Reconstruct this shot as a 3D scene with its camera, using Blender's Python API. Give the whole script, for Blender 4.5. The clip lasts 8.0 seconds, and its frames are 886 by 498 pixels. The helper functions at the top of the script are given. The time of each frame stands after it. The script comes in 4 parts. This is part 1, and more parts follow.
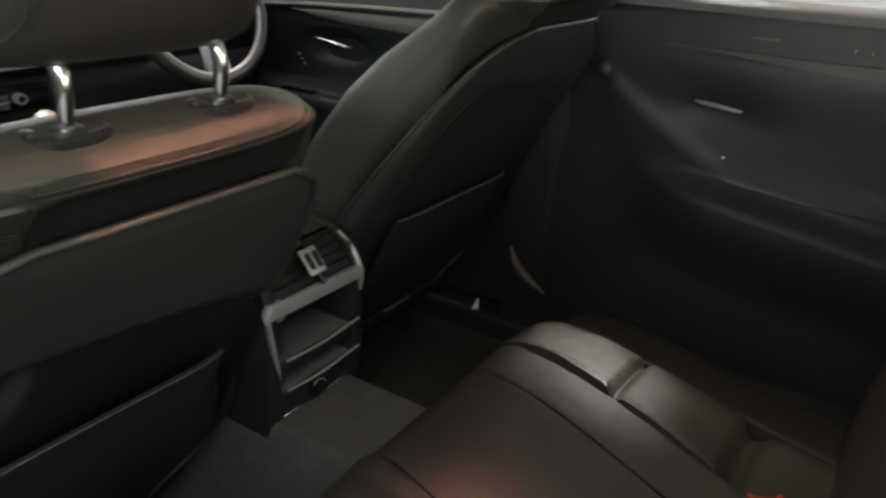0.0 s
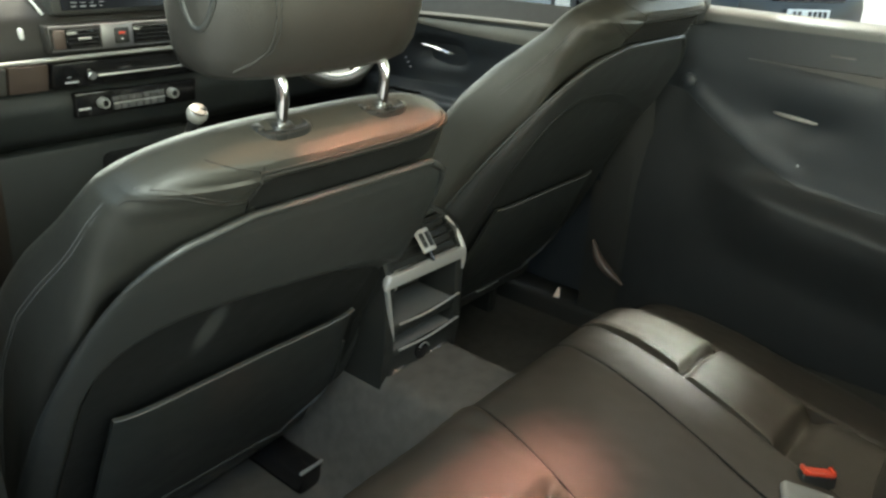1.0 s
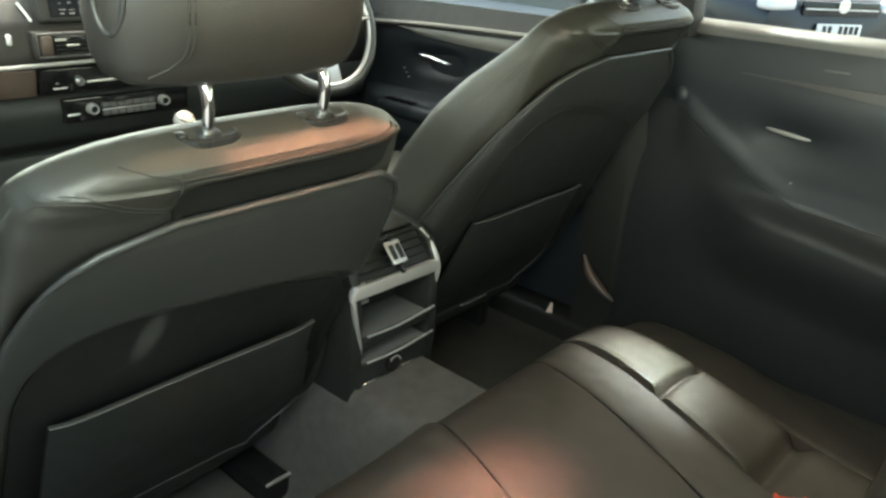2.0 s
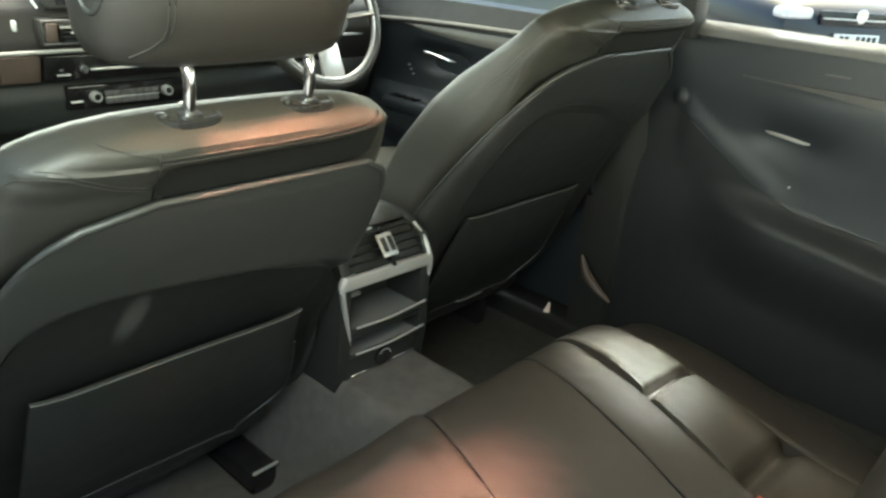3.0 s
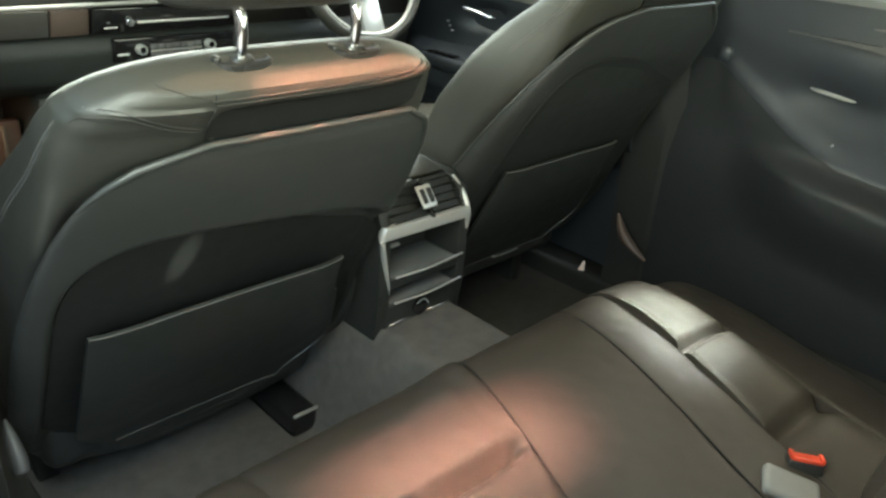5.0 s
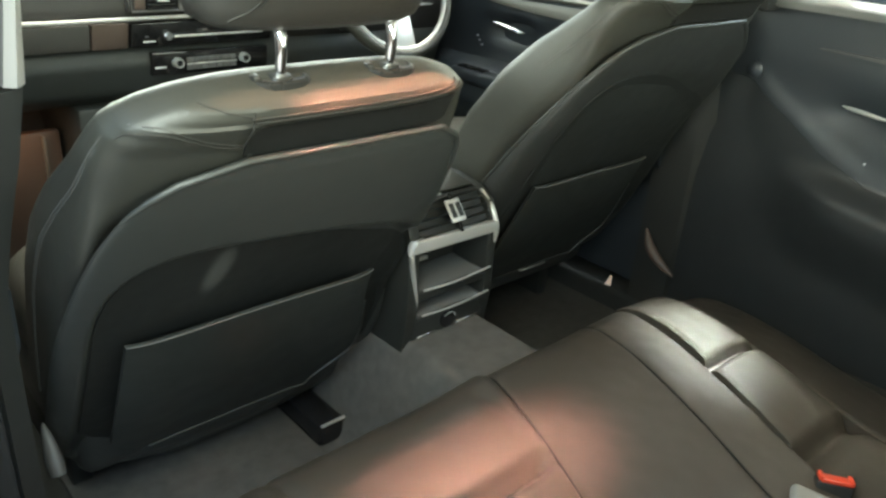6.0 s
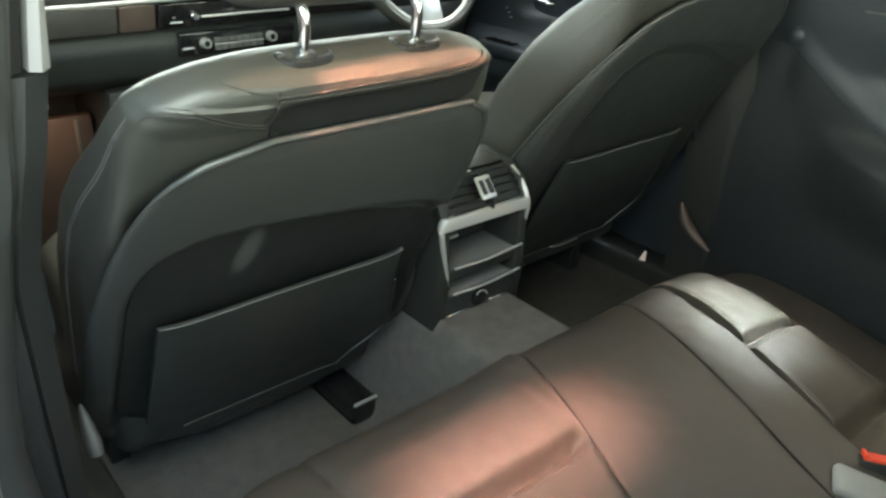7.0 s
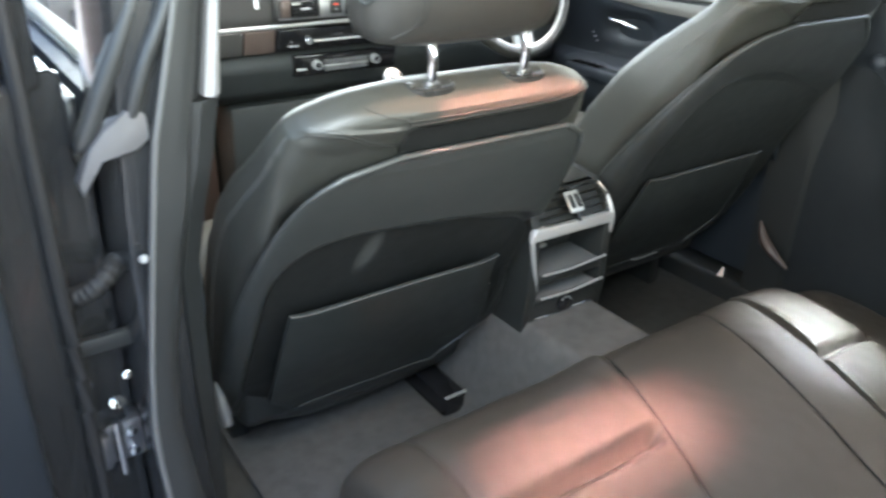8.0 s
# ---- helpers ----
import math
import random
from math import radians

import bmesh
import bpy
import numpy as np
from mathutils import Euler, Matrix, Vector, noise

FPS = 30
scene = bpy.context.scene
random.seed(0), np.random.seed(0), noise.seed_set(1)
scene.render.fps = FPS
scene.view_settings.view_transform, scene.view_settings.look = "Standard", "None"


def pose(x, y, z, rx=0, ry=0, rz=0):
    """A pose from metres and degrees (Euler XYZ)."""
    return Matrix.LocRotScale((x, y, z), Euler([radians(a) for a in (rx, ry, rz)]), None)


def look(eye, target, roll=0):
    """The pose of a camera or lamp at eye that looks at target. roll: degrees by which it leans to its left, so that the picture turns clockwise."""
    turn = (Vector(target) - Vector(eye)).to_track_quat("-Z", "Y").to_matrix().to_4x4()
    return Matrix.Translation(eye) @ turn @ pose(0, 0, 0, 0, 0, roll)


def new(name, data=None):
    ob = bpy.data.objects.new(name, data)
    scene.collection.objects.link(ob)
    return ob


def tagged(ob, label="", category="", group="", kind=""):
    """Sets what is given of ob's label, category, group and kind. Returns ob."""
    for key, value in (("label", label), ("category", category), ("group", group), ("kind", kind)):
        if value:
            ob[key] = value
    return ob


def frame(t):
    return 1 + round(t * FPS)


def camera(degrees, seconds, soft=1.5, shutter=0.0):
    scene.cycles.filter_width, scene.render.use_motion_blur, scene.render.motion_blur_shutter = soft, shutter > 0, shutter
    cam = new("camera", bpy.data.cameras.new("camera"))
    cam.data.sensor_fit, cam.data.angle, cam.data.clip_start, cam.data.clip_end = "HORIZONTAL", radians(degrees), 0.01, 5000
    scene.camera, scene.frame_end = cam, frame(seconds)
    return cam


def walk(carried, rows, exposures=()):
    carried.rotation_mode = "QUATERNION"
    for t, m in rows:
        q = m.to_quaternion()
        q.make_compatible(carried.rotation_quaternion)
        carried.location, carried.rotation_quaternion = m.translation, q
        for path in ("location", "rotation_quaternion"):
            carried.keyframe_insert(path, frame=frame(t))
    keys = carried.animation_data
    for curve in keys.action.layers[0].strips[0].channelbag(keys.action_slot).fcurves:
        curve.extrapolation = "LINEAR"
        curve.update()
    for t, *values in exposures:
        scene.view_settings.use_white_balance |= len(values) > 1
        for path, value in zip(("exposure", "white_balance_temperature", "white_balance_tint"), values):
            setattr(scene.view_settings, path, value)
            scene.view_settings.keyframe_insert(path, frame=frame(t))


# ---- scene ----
cam = camera(60.7, 8.0, soft=2.6, shutter=0.5)
PATH = [
    (0, (-0.801, -0.748, 0.982), (0.759, 0.225, 0.193), 3.0),
    (0.5, (-0.885, -0.755, 1.004), (0.612, 0.309, 0.212), 2.6),
    (1, (-0.98, -0.813, 1.031), (0.468, 0.31, 0.228), 3.4),
    (1.5, (-0.953, -0.851, 1.046), (0.472, 0.316, 0.265), 3.5),
    (2, (-0.894, -0.88, 1.031), (0.51, 0.311, 0.25), 3.6),
    (3.3, (-0.874, -0.92, 1.018), (0.507, 0.299, 0.24), 4.9),
    (3.5, (-0.883, -0.923, 1.015), (0.493, 0.293, 0.222), 4.7),
    (4, (-0.883, -0.922, 1.002), (0.465, 0.288, 0.154), 5.0),
    (5.5, (-0.912, -0.927, 1.011), (0.369, 0.344, 0.15), 4.6),
    (6, (-0.914, -0.927, 1.017), (0.348, 0.372, 0.169), 4.6),
    (6.5, (-0.908, -0.929, 1.016), (0.337, 0.382, 0.16), 4.2),
    (7, (-0.901, -0.917, 1.012), (0.282, 0.415, 0.104), 2.7),
    (7.5, (-0.936, -0.957, 1.038), (0.206, 0.413, 0.133), 2.0),
    (8, (-1.014, -0.987, 1.06), (0.031, 0.471, 0.176), 1.8),
]
EXPOSURES = [(0.0, 0.90, 7350, 9), (0.5, 1.5, 7350, 4), (1.0, 2.12, 7400, -4), (1.5, 2.25, 7450, -5), (4.0, 2.5, 7400, -5), (7.0, 2.64, 7000, -4), (7.5, 2.70, 6750, 0), (8.0, 3.12, 6400, 6)]
walk(cam, [(t, look(eye, target, roll)) for t, eye, target, roll in PATH], EXPOSURES)

# ---- light ----
world = bpy.data.worlds.new("overcast_sky")
scene.world = world
world.use_nodes = True
wn = world.node_tree.nodes
sky = wn.new("ShaderNodeTexSky")
sky.sky_type = "NISHITA"
sky.sun_disc = False
sky.sun_elevation = radians(61)
sky.sun_rotation = radians(76)
sky.air_density, sky.dust_density, sky.ozone_density = 1.0, 3.0, 0.5
wn["Background"].inputs["Strength"].default_value = 0.14
world.node_tree.links.new(sky.outputs["Color"], wn["Background"].inputs["Color"])
sun_data = bpy.data.lights.new("sun", "SUN")
sun_data.energy, sun_data.angle, sun_data.color = 0.22, radians(9), (1.0, 0.96, 0.91)
sun = new("sun", sun_data)
sun.matrix_basis = look((3.7, 0.9, 7), (0, 0, 0))

BENCH_WARM = (-0.275, -0.50, 1.150)   # unseen strip added to throw the warm patch on the cushion
bench_warm_data = bpy.data.lights.new("reading_lamp_bulb", "AREA")
bench_warm_data.shape, bench_warm_data.size, bench_warm_data.size_y, bench_warm_data.spread = "RECTANGLE", 0.37, 0.03, radians(17)
bench_warm_data.energy, bench_warm_data.color = 0.225, (1.0, 0.47, 0.435)
bench_warm = new("reading_lamp_bulb", bench_warm_data)
bench_warm.matrix_basis = pose(*BENCH_WARM, 6.5, 0, 0)
RIM_WARM = (-0.335, -0.420, 1.150)   # added likewise, for the warm line on the front seat's rim
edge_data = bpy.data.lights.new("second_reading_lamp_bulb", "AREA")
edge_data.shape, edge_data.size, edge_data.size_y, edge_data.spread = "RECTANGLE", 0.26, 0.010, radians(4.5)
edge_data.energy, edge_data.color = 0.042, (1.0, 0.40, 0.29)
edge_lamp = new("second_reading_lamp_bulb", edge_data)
edge_lamp.matrix_basis = look(RIM_WARM, (-0.345, -0.227, 0.800))
foot_data = bpy.data.lights.new("footwell_lamp_bulb", "AREA")
foot_data.size, foot_data.energy, foot_data.color = 0.04, 0.028, (1.0, 0.50, 0.28)
foot = new("footwell_lamp_bulb", foot_data)
foot.matrix_basis = look((-0.50, 0.93, 0.470), (-0.46, 1.02, 0.30))

# sky light entering by the windows; a little greener through the tinted rear screen
COOL, REAR, DOORWAY, SIDE = (0.95, 1.0, 0.95), (0.97, 1.0, 0.88), (0.88, 0.97, 1.0), (0.82, 0.90, 1.0)
for name, eye, target, w, h, watts, tone in (("side_window_light", (0.80, -0.42, 1.00), (0.330, -0.375, 0.29), 0.20, 0.10, 0.125, SIDE),
                                       ("front_window_light", (0.80, 0.55, 1.05), (-0.2, 0.30, 0.45), 0.90, 0.12, 0.35, COOL),
                                       ("rear_window_light", (0.0, -1.62, 1.02), (0.2, -0.1, 0.50), 1.20, 0.30, 2.8, REAR),
                                       ("doorway_light", (-0.80, -0.66, 1.12), (0.75, -0.35, 0.80), 0.70, 0.16, 2.7, DOORWAY),
                                       ("upper_doorway_light", (-0.80, -0.62, 1.06), (0.78, -0.50, 0.88), 0.50, 0.10, 0.13, DOORWAY),
                                       ("windscreen_light", (0.0, 0.98, 1.06), (0.10, -0.40, 0.30), 1.25, 0.34, 2.4, COOL),
                                       ("passenger_window_light", (-0.79, 0.55, 1.04), (0.5, 0.10, 0.60), 0.85, 0.12, 1.0, COOL)):
    d = bpy.data.lights.new(name, "AREA")
    d.shape, d.size, d.size_y, d.energy, d.color = "RECTANGLE", w, h, watts, tone
    d.spread = radians({"side_window_light": 14, "upper_doorway_light": 44}.get(name, 180))
    new(name, d).matrix_basis = look(eye, target)


# ---- materials ----
def material(name, colour, rough=0.5, metal=0.0, vary=0.15, scale=6.0, grain=0.0, grain_scale=400.0, grain_kind="noise",
             coat=0.0, spec=0.5, rough_vary=0.1, random=0.0):
    m = bpy.data.materials.new(name)
    m.use_nodes = True
    n, l = m.node_tree.nodes, m.node_tree.links
    b = n["Principled BSDF"]
    b.inputs["Metallic"].default_value = metal
    b.inputs["Coat Weight"].default_value = coat
    b.inputs["Coat Roughness"].default_value = 0.04
    b.inputs["Specular IOR Level"].default_value = spec
    geo = n.new("ShaderNodeTexCoord")
    big = n.new("ShaderNodeTexNoise")
    big.inputs["Scale"].default_value, big.inputs["Detail"].default_value = scale, 6
    l.new(geo.outputs["Object"], big.inputs["Vector"])
    ramp = n.new("ShaderNodeMix")
    ramp.data_type = "RGBA"
    lo = [max(0.0, c * (1 - vary)) for c in colour]
    hi = [min(1.0, c * (1 + vary)) for c in colour]
    ramp.inputs[6].default_value, ramp.inputs[7].default_value = (*lo, 1), (*hi, 1)
    l.new(big.outputs["Fac"], ramp.inputs[0])
    out = ramp.outputs[2]
    if random:
        info = n.new("ShaderNodeObjectInfo")
        hs = n.new("ShaderNodeHueSaturation")
        mp = n.new("ShaderNodeMapRange")
        mp.inputs["To Min"].default_value, mp.inputs["To Max"].default_value = 1 - random, 1 + random
        l.new(info.outputs["Random"], mp.inputs["Value"])
        l.new(mp.outputs["Result"], hs.inputs["Value"])
        l.new(out, hs.inputs["Color"])
        out = hs.outputs["Color"]
    l.new(out, b.inputs["Base Color"])
    mr = n.new("ShaderNodeMapRange")
    mr.inputs["To Min"].default_value = max(0.02, rough - rough_vary)
    mr.inputs["To Max"].default_value = min(1.0, rough + rough_vary)
    sm = n.new("ShaderNodeTexNoise")
    sm.inputs["Scale"].default_value, sm.inputs["Detail"].default_value = scale * 5, 3
    l.new(geo.outputs["Object"], sm.inputs["Vector"])
    l.new(sm.outputs["Fac"], mr.inputs["Value"])
    l.new(mr.outputs["Result"], b.inputs["Roughness"])
    if grain:
        if grain_kind == "pebble":
            g = n.new("ShaderNodeTexVoronoi")
            g.feature = "DISTANCE_TO_EDGE"
            src = g.outputs["Distance"]
        else:
            g = n.new("ShaderNodeTexNoise")
            g.inputs["Detail"].default_value = 4
            src = g.outputs["Fac"]
        g.inputs["Scale"].default_value = grain_scale
        l.new(geo.outputs["Object"], g.inputs["Vector"])
        bump = n.new("ShaderNodeBump")
        bump.inputs["Strength"].default_value = grain
        bump.inputs["Distance"].default_value = 0.002
        l.new(src, bump.inputs["Height"])
        wrinkle = n.new("ShaderNodeBump")
        wrinkle.inputs["Strength"].default_value = 0.05
        wrinkle.inputs["Distance"].default_value = 0.01
        l.new(sm.outputs["Fac"], wrinkle.inputs["Height"])
        l.new(bump.outputs["Normal"], wrinkle.inputs["Normal"])
        l.new(wrinkle.outputs["Normal"], b.inputs["Normal"])
    return m


def glass_material(name, tint):
    m = bpy.data.materials.new(name)
    m.use_nodes = True
    b = m.node_tree.nodes["Principled BSDF"]
    b.inputs["Base Color"].default_value = (*tint, 1)
    b.inputs["Transmission Weight"].default_value = 1.0
    b.inputs["Roughness"].default_value = 0.0
    b.inputs["IOR"].default_value = 1.02
    return m


def glow_material(name, colour, strength):
    m = bpy.data.materials.new(name)
    m.use_nodes = True
    b = m.node_tree.nodes["Principled BSDF"]
    b.inputs["Base Color"].default_value = (*colour, 1)
    b.inputs["Emission Color"].default_value = (*colour, 1)
    b.inputs["Emission Strength"].default_value = strength
    return m


LEATHER = material("black_leather", (0.036, 0.036, 0.031), 0.39, vary=0.12, scale=5, grain=0.22, grain_scale=420, grain_kind="pebble", rough_vary=0.05)
# The seats' leather, darkened: shade on the headrests' rear is in the colour.
LEATHER_SHADED = material("shaded_headrest_leather", (0.027, 0.0255, 0.023), 0.39, vary=0.14, scale=5, grain=0.22, grain_scale=420, grain_kind="pebble", rough_vary=0.05)
LEATHER_BENCH = material("bench_leather", (0.056, 0.0485, 0.0405), 0.50, vary=0.12, scale=4, grain=0.14, grain_scale=420, grain_kind="pebble", rough_vary=0.05, spec=0.28)
PALE_THREAD = material("pale_seam_thread", (0.10, 0.10, 0.095), 0.7)
THREAD = material("thread", (0.022, 0.021, 0.018), 0.7)
PLASTIC = material("black_plastic", (0.027, 0.028, 0.027), 0.40, vary=0.1, scale=8, grain=0.15, grain_scale=900)
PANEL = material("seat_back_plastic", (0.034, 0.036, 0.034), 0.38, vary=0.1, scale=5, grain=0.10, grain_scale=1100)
# PANEL again, darkened: the driver's seat back has its shade in the colour.
PANEL_SHADED = material("shaded_seat_back_plastic", (0.024, 0.025, 0.024), 0.46, vary=0.1, scale=5, grain=0.10, grain_scale=1100)
POCKET = material("pocket_leatherette", (0.020, 0.0225, 0.021), 0.5, vary=0.12, scale=6, grain=0.2, grain_scale=700)
# Near-black with the shade of recesses and hidden faces in its colour.
SHADED_BLACK = material("shaded_black_plastic", (0.021, 0.0225, 0.021), 0.5, vary=0.15, scale=8, grain=0.1, grain_scale=800, spec=0.35)
GLOSS = material("gloss_black", (0.012, 0.012, 0.013), 0.08, vary=0.1, rough_vary=0.04)
KNEE_OVAL = material("oval_marked_knee_panel", (0.015, 0.016, 0.015), 0.55, vary=0.15, scale=8, grain=0.1, grain_scale=800, spec=0.35)
RUBBER = material("rubber", (0.012, 0.012, 0.012), 0.65, grain=0.1, grain_scale=600)
CHROME = material("chrome", (0.80, 0.80, 0.80), 0.10, metal=1.0, vary=0.04, rough_vary=0.05)
SILVER = material("satin_silver", (0.62, 0.62, 0.60), 0.36, metal=0.55, vary=0.06)
STEEL = material("hinge_steel", (0.34, 0.34, 0.35), 0.42, metal=1.0, vary=0.2, scale=30)
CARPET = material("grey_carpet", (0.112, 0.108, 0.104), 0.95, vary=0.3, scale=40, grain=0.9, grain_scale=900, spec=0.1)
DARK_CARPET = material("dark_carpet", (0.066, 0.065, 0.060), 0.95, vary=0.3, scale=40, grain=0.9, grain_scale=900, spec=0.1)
DASH = material("dashboard_skin", (0.022, 0.0205, 0.019), 0.45, vary=0.12, scale=7, grain=0.2, grain_scale=700)
LOWER_DASH = material("lower_dash_skin", (0.030, 0.034, 0.033), 0.5, vary=0.12, scale=6, grain=0.2, grain_scale=700)
COLLAR = material("collar_plastic", (0.022, 0.022, 0.021), 0.3, vary=0.1)
INLAY_GREY = material("taupe_inlay", (0.072, 0.068, 0.063), 0.45, vary=0.12, scale=8, grain=0.1, grain_scale=600)
BUTTON = material("grey_button", (0.11, 0.11, 0.11), 0.4, vary=0.08)
RIB = material("grey_rubber_rib", (0.13, 0.13, 0.126), 0.35, vary=0.08)
GUSSET = material("gusset_cloth", (0.018, 0.018, 0.017), 0.9, vary=0.2, scale=30, grain=0.3, grain_scale=900, spec=0.1)
LEDGE = material("pale_taupe_ledge", (0.120, 0.121, 0.118), 0.55, vary=0.06, scale=8, grain=0.15, grain_scale=600)
TRIM_BROWN = material("brown_trim", (0.10, 0.072, 0.060), 0.38, vary=0.18, scale=9)
TRIM_GREY = material("taupe_leatherette", (0.15, 0.145, 0.13), 0.55, vary=0.06, scale=8, grain=0.15, grain_scale=600)
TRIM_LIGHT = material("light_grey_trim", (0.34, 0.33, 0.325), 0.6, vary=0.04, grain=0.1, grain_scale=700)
DOOR_BLACK = material("door_leatherette", (0.025, 0.030, 0.036), 0.42, vary=0.12, scale=5, grain=0.18, grain_scale=600, grain_kind="pebble")
DOOR_SHADED = material("shaded_lower_door", (0.017, 0.0195, 0.0215), 0.55, vary=0.15, scale=6, grain=0.2, grain_scale=600)
BELT_BAND = material("taupe_belt_band", (0.060, 0.059, 0.056), 0.5, vary=0.08, scale=8, grain=0.15, grain_scale=600)
PAINT = material("dark_grey_paint", (0.024, 0.0245, 0.025), 0.25, metal=0.0, vary=0.03, scale=3, coat=0.8, rough_vary=0.03)
FLANGE = material("satin_grey_flange", (0.034, 0.035, 0.034), 0.38, vary=0.08, scale=6, coat=0.3, rough_vary=0.05)
SEAL_GREY = material("grey_seal_rubber", (0.12, 0.12, 0.115), 0.45, vary=0.1)
PALE_REFLECTION = material("pale_reflection_grey", (0.12, 0.116, 0.117), 0.5, vary=0.05, scale=8)
HEADLINER = material("headliner_cloth", (0.55, 0.54, 0.51), 0.95, vary=0.05, grain=0.3, grain_scale=700)
RED = material("red_plastic", (0.72, 0.07, 0.035), 0.35, vary=0.05)
WEB = material("belt_webbing", (0.24, 0.24, 0.23), 0.8, vary=0.1, scale=40, grain=0.4, grain_scale=500)
TAG = material("peach_label", (0.90, 0.72, 0.64), 0.6, vary=0.1)
GLASS = glass_material("window_glass", (0.90, 0.93, 0.92))
SCREEN = material("dark_screen", (0.015, 0.016, 0.02), 0.15, vary=0.1)
NAVY = material("navy_car_paint", (0.012, 0.013, 0.018), 0.32, metal=0.0, vary=0.1, coat=0.3, rough_vary=0.05)
PLATE = material("plate_white", (0.80, 0.80, 0.76), 0.45, vary=0.03)
INK = material("plate_ink", (0.02, 0.02, 0.02), 0.5)
LENS = material("lamp_lens", (0.75, 0.76, 0.78), 0.12, metal=0.6, vary=0.1, scale=20)
ASPHALT = material("forecourt_concrete", (0.42, 0.41, 0.39), 0.85, vary=0.2, scale=1.5, grain=0.4, grain_scale=120)
RENDER_WALL = material("beige_render", (0.26, 0.245, 0.20), 0.9, vary=0.1, scale=1.2, grain=0.3, grain_scale=60)
LIGHT_BLOCK = material("light_block_dark", (0.12, 0.10, 0.09), 0.9, vary=0.25, scale=2, grain=0.3, grain_scale=50)
WARM_GLOW = glow_material("warm_lamp_lens", (1.0, 0.62, 0.40), 4.0)
MIRROR_WHITE = material("white_marking", (0.78, 0.78, 0.76), 0.5, vary=0.03)


def pale_oval(m, centre, along, across, tone):
    """A pale oval mark on a material: its centre, and its two half axes, in metres."""
    n, l = m.node_tree.nodes, m.node_tree.links
    b = n["Principled BSDF"]
    geo = n.new("ShaderNodeTexCoord")
    off = n.new("ShaderNodeVectorMath")
    off.operation = "SUBTRACT"
    off.inputs[1].default_value = centre
    l.new(geo.outputs["Object"], off.inputs[0])
    flat = n.new("ShaderNodeCombineXYZ")
    for k, axis in enumerate((along, across)):
        dot = n.new("ShaderNodeVectorMath")
        dot.operation = "DOT_PRODUCT"
        a = Vector(axis)
        dot.inputs[1].default_value = a / a.length_squared
        l.new(off.outputs[0], dot.inputs[0])
        l.new(dot.outputs["Value"], flat.inputs[k])
    far = n.new("ShaderNodeVectorMath")
    far.operation = "LENGTH"
    l.new(flat.outputs[0], far.inputs[0])
    fade = n.new("ShaderNodeMapRange")
    fade.interpolation_type = "SMOOTHSTEP"
    fade.inputs["From Min"].default_value, fade.inputs["From Max"].default_value = 1.15, 0.35
    l.new(far.outputs["Value"], fade.inputs["Value"])
    mix = n.new("ShaderNodeMix")
    mix.data_type = "RGBA"
    mix.inputs[7].default_value = (*tone, 1)
    l.new(fade.outputs["Result"], mix.inputs[0])
    l.new(b.inputs["Base Color"].links[0].from_socket, mix.inputs[6])
    l.new(mix.outputs[2], b.inputs["Base Color"])


pale_oval(KNEE_OVAL, (-0.505, -0.078, 0.545), (-0.010, 0.026, -0.050), (0.020, 0.0, -0.004), (0.060, 0.062, 0.058))


# ---- mesh helpers ----
def thing(name, at, label, category, group="", kind="", turn=(0, 0, 0)):
    e = new(name)
    e.empty_display_size = 0.05
    e.matrix_basis = pose(*at, *turn)
    return tagged(e, label, category, group, kind)


def mesh_of(name, bm, mat, smooth=True):
    bmesh.ops.recalc_face_normals(bm, faces=bm.faces)
    me = bpy.data.meshes.new(name)
    bm.to_mesh(me)
    bm.free()
    me.materials.append(mat)
    if smooth:
        me.polygons.foreach_set("use_smooth", [True] * len(me.polygons))
        me.set_sharp_from_angle(angle=radians(38))
    return me


def part(name, bm, mat, parent, label="", smooth=True):
    """Links a bmesh, given in world metres, as one mesh object under a thing or a part."""
    ob = new(name, mesh_of(name, bm, mat, smooth))
    ob.parent = parent
    top = parent.matrix_basis if parent.parent is None else Matrix.Identity(4)
    ob.matrix_parent_inverse = top.inverted()
    return tagged(ob, label)


def setting(name, bm, mat, label, category, smooth=True):
    return tagged(new(name, mesh_of(name, bm, mat, smooth)), label, category, "", "structure")


def lerp_table(table, x):
    return float(np.interp(x, [a for a, _ in table], [b for _, b in table]))


def smooth_step(a, b, x):
    k = min(1.0, max(0.0, (x - a) / (b - a)))
    return k * k * (3 - 2 * k)


def bell(x, centre, width):
    return math.exp(-((x - centre) / width) ** 2)


def grid(fn, nu, nv, skirt=None):
    """A sheet from fn(u, v), u and v in 0 to 1; skirt: a vector by which its border turns back, so that it has depth."""
    bm = bmesh.new()
    rows = [[bm.verts.new(fn(i / nu, j / nv)) for i in range(nu + 1)] for j in range(nv + 1)]
    for j in range(nv):
        for i in range(nu):
            bm.faces.new((rows[j][i], rows[j][i + 1], rows[j + 1][i + 1], rows[j + 1][i]))
    if skirt is not None:
        s = Vector(skirt)
        edge = rows[0][:] + [r[-1] for r in rows[1:]] + rows[-1][-2::-1] + [r[0] for r in rows[-2:0:-1]]
        back = [bm.verts.new(v.co + s) for v in edge]
        for i in range(len(edge)):
            k = (i + 1) % len(edge)
            bm.faces.new((edge[i], edge[k], back[k], back[i]))
        bm.faces.new(back)
    return bm


